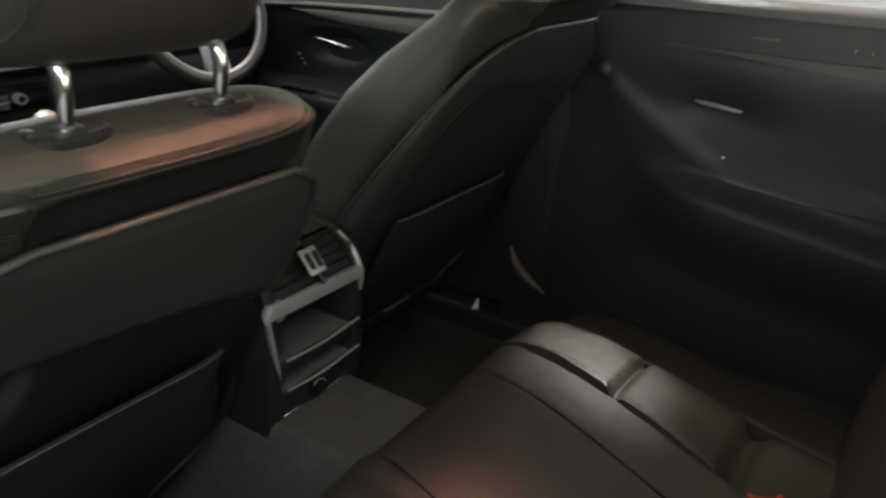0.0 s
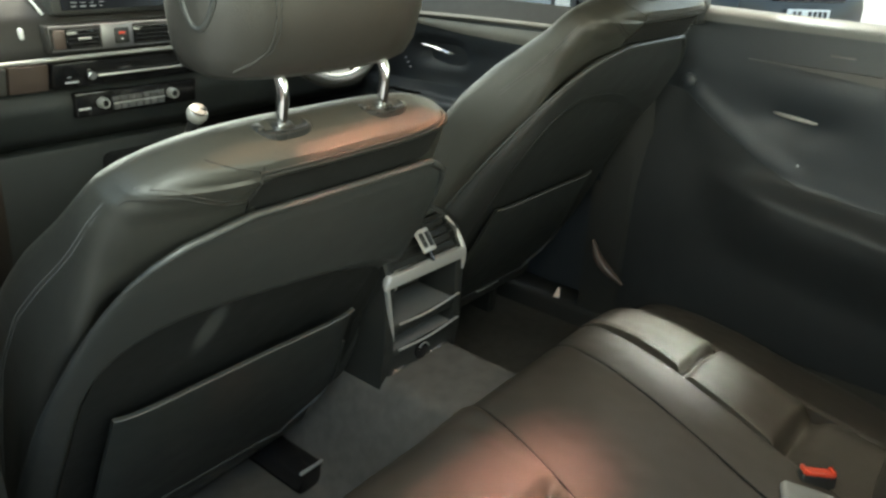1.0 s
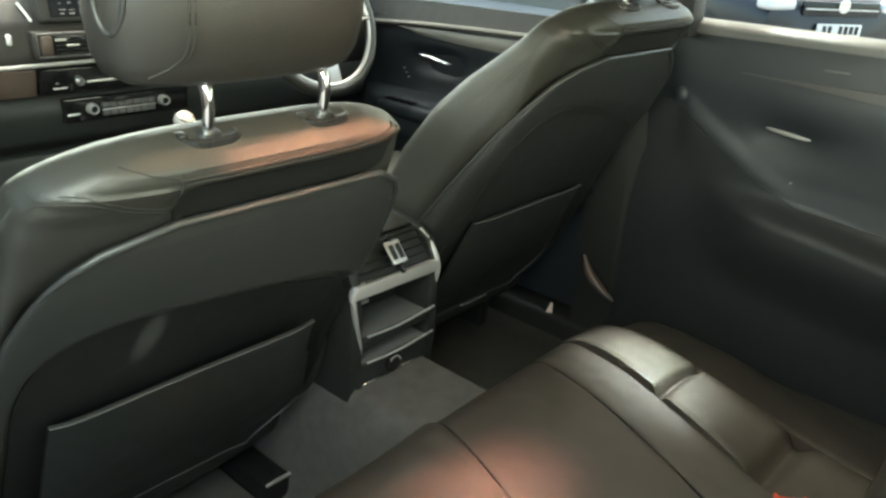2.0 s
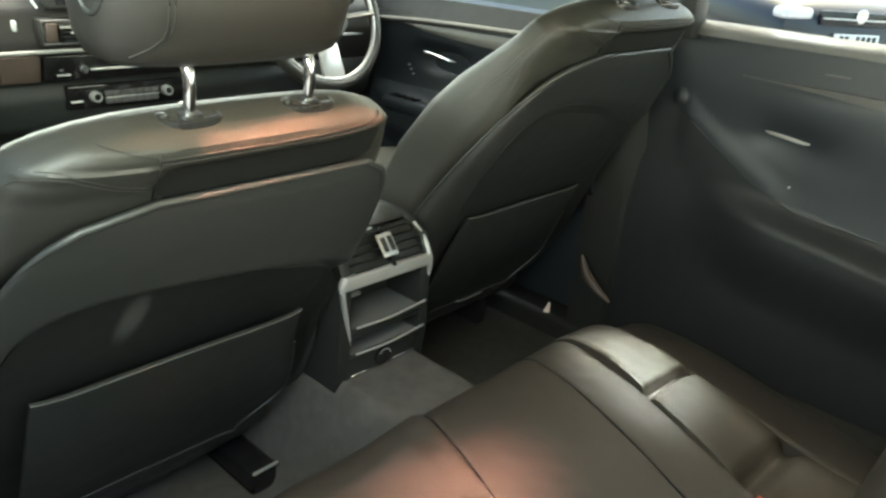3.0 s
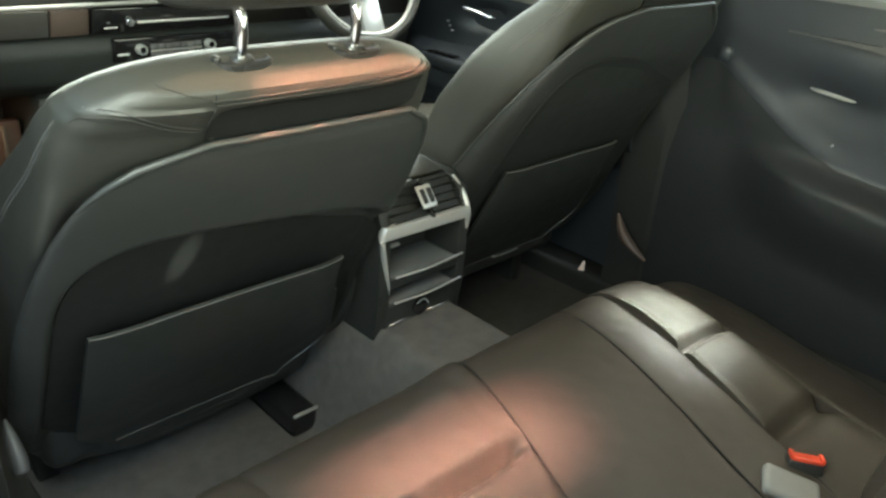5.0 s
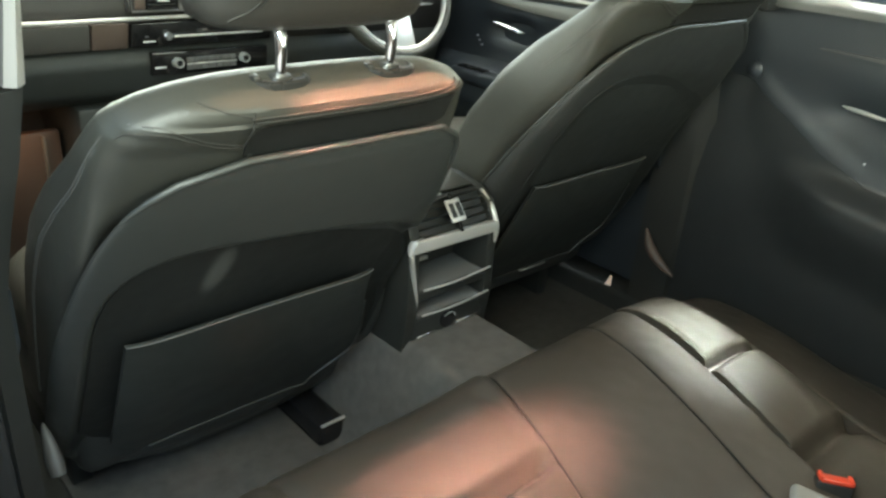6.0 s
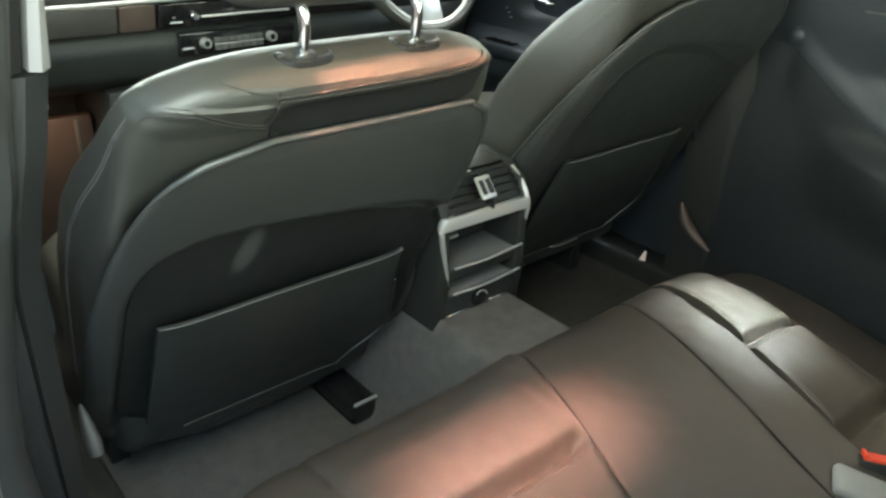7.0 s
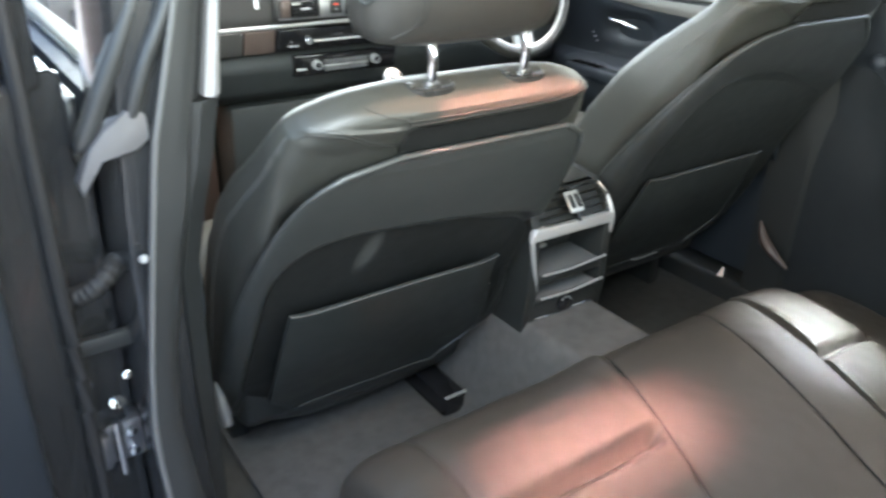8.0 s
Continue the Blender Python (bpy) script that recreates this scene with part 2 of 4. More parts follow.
def shell(fn, nu, nv, offset):
    """A sheet of even thickness: fn(u, v) and the same moved by offset, joined round the border."""
    bm = bmesh.new()
    o = Vector(offset)
    lay = [[[bm.verts.new(Vector(fn(i / nu, j / nv)) + k * o) for i in range(nu + 1)] for j in range(nv + 1)] for k in (0, 1)]
    for rows in lay:
        for j in range(nv):
            for i in range(nu):
                bm.faces.new((rows[j][i], rows[j][i + 1], rows[j + 1][i + 1], rows[j + 1][i]))
    rims = [rows[0][:] + [r[-1] for r in rows[1:]] + rows[-1][-2::-1] + [r[0] for r in rows[-2:0:-1]] for rows in lay]
    n = len(rims[0])
    for i in range(n):
        k = (i + 1) % n
        bm.faces.new((rims[0][i], rims[0][k], rims[1][k], rims[1][i]))
    return bm


def loft(loops, caps=True):
    bm = bmesh.new()
    rings = [[bm.verts.new(p) for p in loop] for loop in loops]
    n = len(rings[0])
    for a, b in zip(rings, rings[1:]):
        for i in range(n):
            k = (i + 1) % n
            bm.faces.new((a[i], a[k], b[k], b[i]))
    if caps:
        bm.faces.new(rings[0])
        bm.faces.new(rings[-1])
    return bm


def rbox(x0, x1, y0, y1, z0, z1, r=0.004, seg=2, m=None):
    bm = bmesh.new()
    bmesh.ops.create_cube(bm, size=1.0)
    bm.transform(Matrix.LocRotScale(((x0 + x1) / 2, (y0 + y1) / 2, (z0 + z1) / 2), None, (abs(x1 - x0), abs(y1 - y0), abs(z1 - z0))))
    if r:
        bmesh.ops.bevel(bm, geom=bm.edges[:], offset=min(r, 0.49 * min(abs(x1 - x0), abs(y1 - y0), abs(z1 - z0))), segments=seg,
                        profile=0.5, affect="EDGES")
    if m is not None:
        bm.transform(m)
    return bm


def merged(*bms):
    out = bmesh.new()
    for b in bms:
        me = bpy.data.meshes.new("tmp")
        b.to_mesh(me)
        b.free()
        out.from_mesh(me)
        bpy.data.meshes.remove(me)
    return out


def tube(points, r, n=10, closed=False, flat=1.0, up=(0, 0, 1)):
    """A round bar along points; r: one radius, or one for each point; flat squeezes it along up."""
    pts = [Vector(p) for p in points]
    rs = list(r) if isinstance(r, (list, tuple)) else [r] * len(pts)
    loops = []
    for i, p in enumerate(pts):
        a = pts[i - 1] if i or closed else p
        b = pts[(i + 1) % len(pts)] if i + 1 < len(pts) or closed else p
        d = (b - a).normalized()
        side = d.cross(Vector(up))
        if side.length < 1e-4:
            side = d.cross(Vector((1, 0, 0)))
        side.normalize()
        nor = side.cross(d)
        loops.append([p + rs[i] * (math.cos(k * math.tau / n) * side + flat * math.sin(k * math.tau / n) * nor) for k in range(n)])
    if closed:
        bm = loft(loops + [loops[0]], caps=False)
        bmesh.ops.remove_doubles(bm, verts=bm.verts, dist=1e-6)
        return bm
    return loft(loops)


def curve_points(pts, n):
    """n + 1 points on a smooth curve through pts."""
    p = [Vector(q) for q in pts]
    p = [2 * p[0] - p[1], *p, 2 * p[-1] - p[-2]]
    out = []
    for k in range(n + 1):
        s = k / n * (len(p) - 3)
        i = min(int(s), len(p) - 4)
        t = s - i
        a, b, c, d = p[i:i + 4]
        out.append(0.5 * (2 * b + (c - a) * t + (2 * a - 5 * b + 4 * c - d) * t * t + (3 * b - a - 3 * c + d) * t ** 3))
    return out


def lathe(profile, m, n=24):
    """profile: (radius, height) pairs, turned round the z axis of m."""
    bm = loft([[Vector((max(r, 1e-4) * math.cos(k * math.tau / n), max(r, 1e-4) * math.sin(k * math.tau / n), h)) for k in range(n)]
               for r, h in profile])
    bm.transform(m)
    return bm


def prism(poly, axis, a, b, r=0.0):
    """A polygon (two coordinates, in the order of the other axes) drawn out along an axis from a to b."""
    def place(p, d):
        q = list(p)
        q.insert("xyz".index(axis), d)
        return q
    bm = loft([[place(p, a) for p in poly], [place(p, b) for p in poly]])
    if r:
        bmesh.ops.bevel(bm, geom=bm.edges[:], offset=r, segments=2, profile=0.5, affect="EDGES")
    return bm


def ring(hw, wa, wb, v, n=44, power=3.4):
    """A rounded rectangle at height v: half width hw, from depth wa to depth wb."""
    out = []
    for k in range(n):
        a = k * math.tau / n
        ca, sa = math.cos(a), math.sin(a)
        u = hw * math.copysign(abs(ca) ** (2 / power), ca)
        w = (wa + wb) / 2 + (wb - wa) / 2 * math.copysign(abs(sa) ** (2 / power), sa)
        out.append(Vector((u, -w, v)))
    return out


# ---- car shell: floor, tunnel, pillars, roof ----
setting("ground", grid(lambda u, v: (-300 + 600 * u, -300 + 600 * v, -0.30), 8, 8), ASPHALT, "pale concrete forecourt round the car", "ground")
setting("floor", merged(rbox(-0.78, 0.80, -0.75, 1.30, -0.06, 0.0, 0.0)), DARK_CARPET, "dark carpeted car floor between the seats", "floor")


def tunnel_section(x):
    return 0.24 * (1 - smooth_step(0.085, 0.20, abs(x)) ** 1.0)


setting("tunnel", grid(lambda u, v: ((u - 0.5) * 0.46 - 0.006, -0.30 + 1.2 * v, 0.004 + tunnel_section((u - 0.5) * 0.46)), 46, 20), CARPET,
        "grey carpeted transmission tunnel hump", "tunnel")

# left door opening: sill, pillar
setting("sill_left", rbox(-0.86, -0.73, -1.10, 1.20, -0.10, 0.06, 0.02, 3), PAINT, "painted door sill on the open side", "sill")
setting("sill_trim_left", rbox(-0.79, -0.72, -1.05, 0.02, 0.058, 0.075, 0.006), PLASTIC, "black sill cover strip", "sill")
setting("sill_right", rbox(0.735, 0.86, -1.10, 1.20, -0.10, 0.06, 0.02, 3), PLASTIC, "black sill behind the closed doors", "sill")


def pillar_loop(z):
    lean = 0.10 * max(0.0, z - 0.55) ** 1.3
    foot = 0.06 * smooth_step(0.30, 0.05, z)
    return [(-0.848 + lean, 0.10, z), (-0.850 + lean, -0.005 - foot, z), (-0.835 + lean, -0.03 - foot, z), (-0.800 + lean, -0.035 - foot, z),
            (-0.775 + lean, -0.028 - foot, z), (-0.765 + lean, 0.02, z), (-0.765 + lean, 0.10, z)]


setting("pillar_left", loft([pillar_loop(z) for z in np.linspace(0.04, 1.18, 16)]), PAINT, "dark grey painted centre pillar", "pillar")


def inner_trim_loop(z, bulge=0.0):
    lean = 0.10 * max(0.0, z - 0.55) ** 1.3 - 0.040 * smooth_step(0.80, 0.50, z)
    return [(-0.775, 0.10, z), (-0.775, -0.005, z), (-0.728 + lean, -0.018 - bulge, z), (-0.700 + lean, 0.0, z), (-0.694 + lean, 0.05, z), (-0.694 + lean, 0.10, z)]


setting("pillar_trim_lower", loft([inner_trim_loop(z) for z in np.linspace(0.06, 0.788, 10)]), PLASTIC, "black lower pillar trim", "trim")
def upper_trim_loop(z, x0, x1, b):
    lean = 0.10 * max(0.0, z - 0.55) ** 1.3
    return [(x0 + lean, 0.10, z), (x0 + lean, -0.010 - b, z), (x0 + 0.4 * (x1 - x0) + lean, -0.018 - b, z), (x1 - 0.004 + lean, -0.002, z), (x1 + lean, 0.04, z), (x1 + lean, 0.10, z)]


setting("pillar_seal_upper", loft([upper_trim_loop(z, -0.775, -0.7235 + 0.020 * (z - 0.79) / 0.3, 0.004) for z in np.linspace(0.790, 1.18, 8)]), RUBBER, "black rubber pillar seal", "seal")
setting("pillar_trim_upper", loft([upper_trim_loop(z, -0.723 + 0.020 * (z - 0.79) / 0.3, -0.694, 0.002) for z in np.linspace(0.792, 1.18, 8)]), TRIM_LIGHT, "light grey upper pillar trim", "trim")


BAND_OUT = [(0.06, -0.846), (0.29, -0.850), (0.36, -0.846), (0.47, -0.830), (0.63, -0.807), (0.75, -0.788), (0.90, -0.748), (1.16, -0.690)]
BAND_IN = [(0.06, -0.790), (0.28, -0.803), (0.34, -0.806), (0.42, -0.797), (0.59, -0.768), (0.67, -0.748), (0.75, -0.738), (0.90, -0.712), (1.16, -0.660)]


def band_back(z):
    """How far the flange stands behind the pillar: its foot sweeps rearwards along the sill."""
    return 0.012 * smooth_step(0.45, 0.36, z) + 0.30 * max(0.0, 0.36 - z) ** 1.25 * 1.6


def band_loop(z):
    a, b, s = lerp_table(BAND_OUT, z), lerp_table(BAND_IN, z), band_back(z)
    return [(a, -0.02 - s, z), (a, -0.046 - s, z), (a + 0.005, -0.052 - s, z), ((a + b) / 2, -0.050 - s, z), (b - 0.008, -0.046 - s, z), (b, -0.036 - s, z), (b, -0.02 - s, z)]


setting("pillar_flange", loft([band_loop(z) for z in np.linspace(0.065, 1.14, 40)]), FLANGE, "satin grey pillar flange sweeping into the sill", "pillar")
setting("door_seal", tube([(lerp_table(BAND_OUT, z) + 0.001, -0.050 - band_back(z), z) for z in np.linspace(0.07, 1.14, 40)], 0.0042, 8), SEAL_GREY, "thin grey rubber lip along the pillar flange", "seal")
# Beads made up to draw the sky's reflected streaks on the pillar.
for pts, r in (([(-0.872, -0.018, 0.745), (-0.860, -0.020, 0.763), (-0.823, -0.022, 0.838), (-0.789, -0.022, 0.907), (-0.735, -0.022, 1.02)], 0.013), ([(-0.806, -0.034, 0.775), (-0.803, -0.036, 0.797), (-0.782, -0.037, 0.850), (-0.750, -0.037, 0.913), (-0.700, -0.037, 1.03)], 0.010)):
    setting("pillar_bead", tube(curve_points(pts, 24), [r * (0.35 + 0.65 * min(1.0, k / 6)) for k in range(25)], 12), FLANGE, "added bead that draws a reflected streak on the pillar", "pillar")
# Pale plate added to draw a reflection in the pillar's glossy paint.
setting("pillar_cap", prism([(-0.803, 0.802), (-0.790, 0.786), (-0.789, 0.758), (-0.806, 0.744), (-0.828, 0.741), (-0.850, 0.740), (-0.866, 0.712), (-0.876, 0.694), (-0.879, 0.712), (-0.861, 0.752), (-0.840, 0.776), (-0.818, 0.790)], "y", -0.042, -0.012, 0.003), PALE_REFLECTION, "pale plate drawn for a reflection on the pillar", "trim")
setting("pillar_bolt", lathe([(0.0, 0.0), (0.006, 0.0), (0.005, 0.004), (0.0, 0.005)], pose(-0.822, -0.051, 0.602, 90)), SILVER, "small bright bolt head on the pillar flange", "bolt")
setting("pillar_right", loft([[(-x + 0.01, y - 0.06, z) for x, y, z in inner_trim_loop(z, 0.01)] for z in np.linspace(0.04, 1.18, 10)]), PLASTIC, "black trimmed centre pillar", "pillar")
setting("roof", shell(lambda u, v: ((u - 0.5) * 1.42, -1.45 + 2.0 * v, 1.185 - 0.10 * abs(2 * u - 1) ** 3), 16, 8, (0, 0, 0.03)), HEADLINER,
        "light grey cloth headliner", "roof")
setting("roof_skin", shell(lambda u, v: ((u - 0.5) * 1.50, -1.50 + 2.1 * v, 1.235 - 0.11 * abs(2 * u - 1) ** 3), 16, 8, (0, 0, 0.01)), PAINT, "dark painted roof panel", "roof")
for sgn, word in ((-1, "left"), (1, "right")):
    setting("quarter_" + word, merged(rbox(min(sgn * 0.70, sgn * 0.90), max(sgn * 0.70, sgn * 0.90), -2.2, -1.16, -0.05, 0.86, 0.03, 3)), PAINT, "painted rear quarter panel", "body panel")
    setting("rear_pillar_" + word, prism([(-1.18, 0.84), (-1.60, 0.84), (-1.42, 1.18), (-1.18, 1.18)], "x", sgn * 0.70, sgn * 0.78, 0.01), TRIM_LIGHT, "light trimmed rear pillar", "pillar")
    setting("screen_pillar_" + word, tube([(sgn * 0.74, 1.32, 0.86), (sgn * 0.68, 0.95, 1.05), (sgn * 0.62, 0.55, 1.17)], 0.035, 12), TRIM_LIGHT, "light trimmed windscreen pillar", "pillar")
setting("parcel_shelf", rbox(-0.68, 0.68, -1.9, -1.0, 0.76, 0.79, 0.008), PLASTIC, "black parcel shelf behind the rear seat", "shelf")
setting("bulkhead", rbox(-0.86, 0.86, 1.21, 1.34, -0.06, 0.80, 0.01), PLASTIC, "dark front bulkhead", "wall")
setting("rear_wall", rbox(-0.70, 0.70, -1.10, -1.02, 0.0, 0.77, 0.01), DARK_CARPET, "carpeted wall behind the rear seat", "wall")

# Housings and glowing lenses made up for the two added warm strips.
for (lx, ly, lz), half in ((BENCH_WARM, 0.185), (RIM_WARM, 0.13)):
    lamp = thing("reading_lamp", (lx, ly, 1.18), "unseen warm lamp added above the seats", "lamp", "reading lamps")
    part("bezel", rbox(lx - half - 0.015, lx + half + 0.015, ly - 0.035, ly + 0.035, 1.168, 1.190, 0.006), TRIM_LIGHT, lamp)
    part("lens", rbox(lx - half, lx + half, ly - 0.022, ly + 0.022, 1.160, 1.1675, 0.003), WARM_GLOW, lamp, "glowing lens of the added lamp")


# ---- front seats ----
LEAN_BACK = 26.6
SHOULDER = [(0.12, -0.20), (0.19, -0.035), (0.24, -0.014), (0.28, -0.010), (0.31, -0.007), (0.335, -0.004), (0.355, 0.002), (0.374, 0.006), (0.40, -0.06)]
BODY_TABLE = [(-0.40, 0.240, -0.085, -0.190), (-0.30, 0.258, -0.090, -0.200), (-0.15, 0.262, -0.086, -0.205), (0.0, 0.266, -0.074, -0.202), (0.12, 0.268, -0.052, -0.175),
              (0.20, 0.266, -0.028, -0.150), (0.26, 0.261, -0.014, -0.125), (0.30, 0.258, -0.012, -0.108), (0.318, 0.255, -0.012, -0.102), (0.335, 0.250, -0.012, -0.098), (0.352, 0.244, -0.011, -0.092), (0.362, 0.236, -0.009, -0.088), (0.367, 0.232, -0.001, -0.086), (0.374, 0.223, 0.003, -0.083),
              (0.383, 0.203, 0.003, -0.078), (0.392, 0.182, 0.000, -0.070), (0.399, 0.156, -0.011, -0.061), (0.403, 0.125, -0.022, -0.050)]
PANEL_LEFT = [(-0.462, 0.150), (-0.45, 0.180), (-0.435, 0.215), (-0.41, 0.245), (-0.37, 0.264), (-0.29, 0.275), (-0.20, 0.280), (-0.09, 0.282), (0.0, 0.282), (0.09, 0.275), (0.15, 0.267), (0.20, 0.256), (0.238, 0.241), (0.268, 0.223), (0.290, 0.200), (0.306, 0.171), (0.316, 0.138), (0.322, 0.098)]
PANEL_RIGHT = [(-0.462, 0.20), (-0.455, 0.268), (-0.440, 0.305), (-0.415, 0.325), (-0.37, 0.333), (-0.28, 0.328), (-0.15, 0.300), (-0.06, 0.280), (0.0, 0.272), (0.09, 0.270), (0.16, 0.266), (0.24, 0.250), (0.29, 0.234), (0.312, 0.216), (0.322, 0.190)]
PANEL_DRIVER = PANEL_RIGHT[:-4] + [(0.24, 0.240), (0.275, 0.205), (0.305, 0.165), (0.322, 0.140)]
PANEL_DEPTH = [(-0.45, -0.034), (-0.40, -0.020), (-0.32, -0.014), (-0.25, -0.010), (-0.10, -0.006), (0.04, -0.003), (0.120, 0.001), (0.20, 0.003), (0.25, 0.005), (0.30, 0.006), (0.322, 0.004)]


def arch_top(u, high):
    return high - 0.050 * (u + 0.17) / 0.34


def recess(u, v, high, half_r, soft):
    """How far the knee recess of the rear panel is sunk, 0 to 1, inside an arch; soft: how gently its rim rolls in."""
    q = (abs(u) / (0.252 if u < 0 else half_r)) ** 4 + (max(0.0, v + 0.06) / (arch_top(u, high) + 0.06)) ** 4
    return smooth_step(1.08, 0.66 - soft, q) * smooth_step(-0.42, -0.33, v)


def front_seat(x, y, z, pocket_v, pocket_l, pocket_r, label, swell=0.0, slope=0.13, edge=0.0004, blunt=0.42, knee=None, panel_right=PANEL_RIGHT, arch=(0.184, 0.300, 0.10), hook=0.4, sunk=0.030, shell_skin=None):
    st = thing("front_seat", (x, y + 0.35, 0.0), label, "car seat", "front seats")
    m = pose(x, y, z, LEAN_BACK)

    def placed(bm):
        bm.transform(m)
        return bm

    fine = []
    for a, b in zip(BODY_TABLE, BODY_TABLE[1:]):
        for k in range(3):
            fine.append(tuple(p + (q - p) * k / 3 for p, q in zip(a, b)))
    fine.append(BODY_TABLE[-1])
    def body_loop(v, hw, wr, wf):
        # squarer towards the lumbar; the outer shoulder is filled where the gusset ends
        pw = 3.4 + 3.2 * smooth_step(0.37, 0.12, v)
        loop = ring(hw + 0.009 * smooth_step(0.30, 0.10, v), wf, wr, v, 72, pw)
        full = lerp_table(SHOULDER, v)
        mid = (wr + wf) / 2
        for p in loop:
            p.x -= swell * smooth_step(0.34, 0.08, v) * max(0.0, -p.x / hw) ** 4
            if -p.y > mid:
                k = (-p.y - mid) / (wr - mid)
                p.y = -(mid + (wr + 0.032 * smooth_step(0.222, 0.264, abs(p.x)) * smooth_step(0.30, 0.16, v) + max(0.0, full - wr) * smooth_step(-0.095, -0.107, p.x) - mid) * k)
        return loop
    body = placed(loft([body_loop(*r) for r in fine]))
    part("backrest", body, LEATHER, st, "black grained leather backrest with rounded shoulders")
    # seams over the shoulders and along the rear of the top pad
    for v, dw in ((0.377, 0.0), (0.383, 0.0)):
        row = [r for r in fine]
        hw = lerp_table([(r[0], r[1]) for r in row], v)
        wr = lerp_table([(r[0], r[2]) for r in row], v)
        wf = lerp_table([(r[0], r[3]) for r in row], v)
        lp = ring(hw, wf, wr, v, 88)
        keep = [p for p in lp if -p.y > wr - 0.028]
        keep = sorted((p for p in keep if -0.11 < p.x), key=lambda p: p.x)
        part("stitching", placed(tube([p + Vector((0, -0.0006, 0.0004)) for p in keep], 0.0012, 6)), THREAD, st, "dark double stitching")
    def rear_at(u, v):
        row = [lerp_table([(r[0], r[i]) for r in fine], v) for i in (1, 2, 3)]
        k = max(0.0, 1 - abs(u / row[0]) ** 3.4) ** (1 / 3.4)
        mid, full = (row[1] + row[2]) / 2, max(row[1], lerp_table(SHOULDER, v) * smooth_step(-0.095, -0.107, u) + row[1] * smooth_step(-0.107, -0.095, u))
        return Vector((u, -(mid + (full - mid) * k), v))
    low = [(-0.256, 0.316), (-0.246, 0.347), (-0.232, 0.367), (-0.217, 0.3745), (-0.201, 0.376), (-0.189, 0.374), (-0.171, 0.366), (-0.145, 0.354), (-0.106, 0.341)]
    high = [(-0.165, 0.3965), (-0.150, 0.3945), (-0.137, 0.392), (-0.120, 0.388), (-0.102, 0.384)]
    for seam, dv in ((low, 0.0), (low, -0.006), (high, 0.0)):
        pts = []
        for q in curve_points([(a, 0.0, b) for a, b in seam], 40):
            v = q.z + dv
            half = lerp_table([(r[0], r[1]) for r in fine], v)
            if abs(q.x) < half - 0.004:
                pts.append(rear_at(q.x, v) + Vector((0, -0.0001, 0)))
        part("stitching", placed(tube(pts, 0.0009, 6)), THREAD, st, "paired shoulder stitching")
    part("rear_gusset", placed(grid(lambda a, b: rear_at(-0.100 + 0.314 * a, 0.312 + 0.052 * b) + Vector((0, -0.0015, 0)), 40, 10, skirt=(0, 0.004, 0))), GUSSET, st, "dull black gusset under the top pad")
    pts = [rear_at(-0.104 - 0.004 * k / 14, 0.390 - 0.052 * k / 14) + Vector((0, -0.0006, 0)) for k in range(15)]
    part("stitching", placed(tube(pts, 0.0010, 6)), THREAD, st, "dark stitched seam")
    for sgn, df in ((-1, 0.0), (-1, 0.045), (1, 0.0), (1, 0.045)):
        pts = []
        for k in range(26):
            v = 0.372 - 0.62 * k / 25
            row = [lerp_table([(r[0], r[i]) for r in fine], v) for i in (1, 2, 3)]
            f = 0.30 + df + 0.18 * math.sin(k / 25 * 3.1)
            w = row[1] + (row[2] - row[1]) * f
            c = abs((w - (row[1] + row[2]) / 2) / ((row[1] - row[2]) / 2))
            pw = 3.4 + 3.2 * smooth_step(0.37, 0.12, v)
            u = (row[0] + 0.009 * smooth_step(0.30, 0.10, v) + (swell * smooth_step(0.34, 0.08, v) if sgn < 0 else 0.0)) * (1 - c ** pw) ** (1 / pw)
            pts.append((sgn * u, -w, v))
        part("stitching", placed(tube(pts, 0.0008, 6)), PALE_THREAD, st, "pale double side seam")

    # moulded panel that wraps the rear of the backrest
    def depth(uu, h):
        hw = lerp_table(PANEL_LEFT if uu < 0 else panel_right, h) + (swell * smooth_step(0.34, 0.08, h) if uu < 0 else 0.0)
        ca = min(1.0, abs(uu) / hw) ** (1 / 0.55)
        deep = lerp_table(PANEL_DEPTH, h)
        crease = deep - 0.0005 - slope * 0.9 * (0.322 - h) * (1.0 if uu < 0 else hook)
        return crease + (deep - crease) * (1 - ca * ca) ** blunt - sunk * recess(uu, h, *arch)

    def panel(u, v):
        h = -0.462 + 0.784 * v
        ca = math.cos(math.pi * u)
        hw = lerp_table(PANEL_LEFT if ca > 0 else panel_right, h) + (swell * smooth_step(0.34, 0.08, h) if ca > 0 else 0.0)
        uu = -hw * math.copysign(abs(ca) ** 0.55, ca)
        return Vector((uu, -depth(uu, h), h))
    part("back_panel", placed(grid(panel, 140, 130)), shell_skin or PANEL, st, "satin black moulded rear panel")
    lip = [panel(0.0, k / 40) for k in range(40)] + [panel(0.5 - 0.5 * math.cos(math.pi * k / 50), 1.0) for k in range(51)]
    radii = [edge + (0.0052 - edge) * smooth_step(0.84, 1.0, k / 40) for k in range(40)] + [0.0048] * 51
    part("panel_lip", placed(tube([p + Vector((0, 0.001, 0.0)) for p in lip], radii, 10)), PANEL, st, "rounded upper edge of the panel")
    part("panel_lip", placed(tube([panel(1.0, k / 40) for k in range(41)], [edge + (0.0052 - edge) * smooth_step(0.7, 1.0, k / 40) for k in range(41)], 8)), PANEL, st, "thin panel edge")

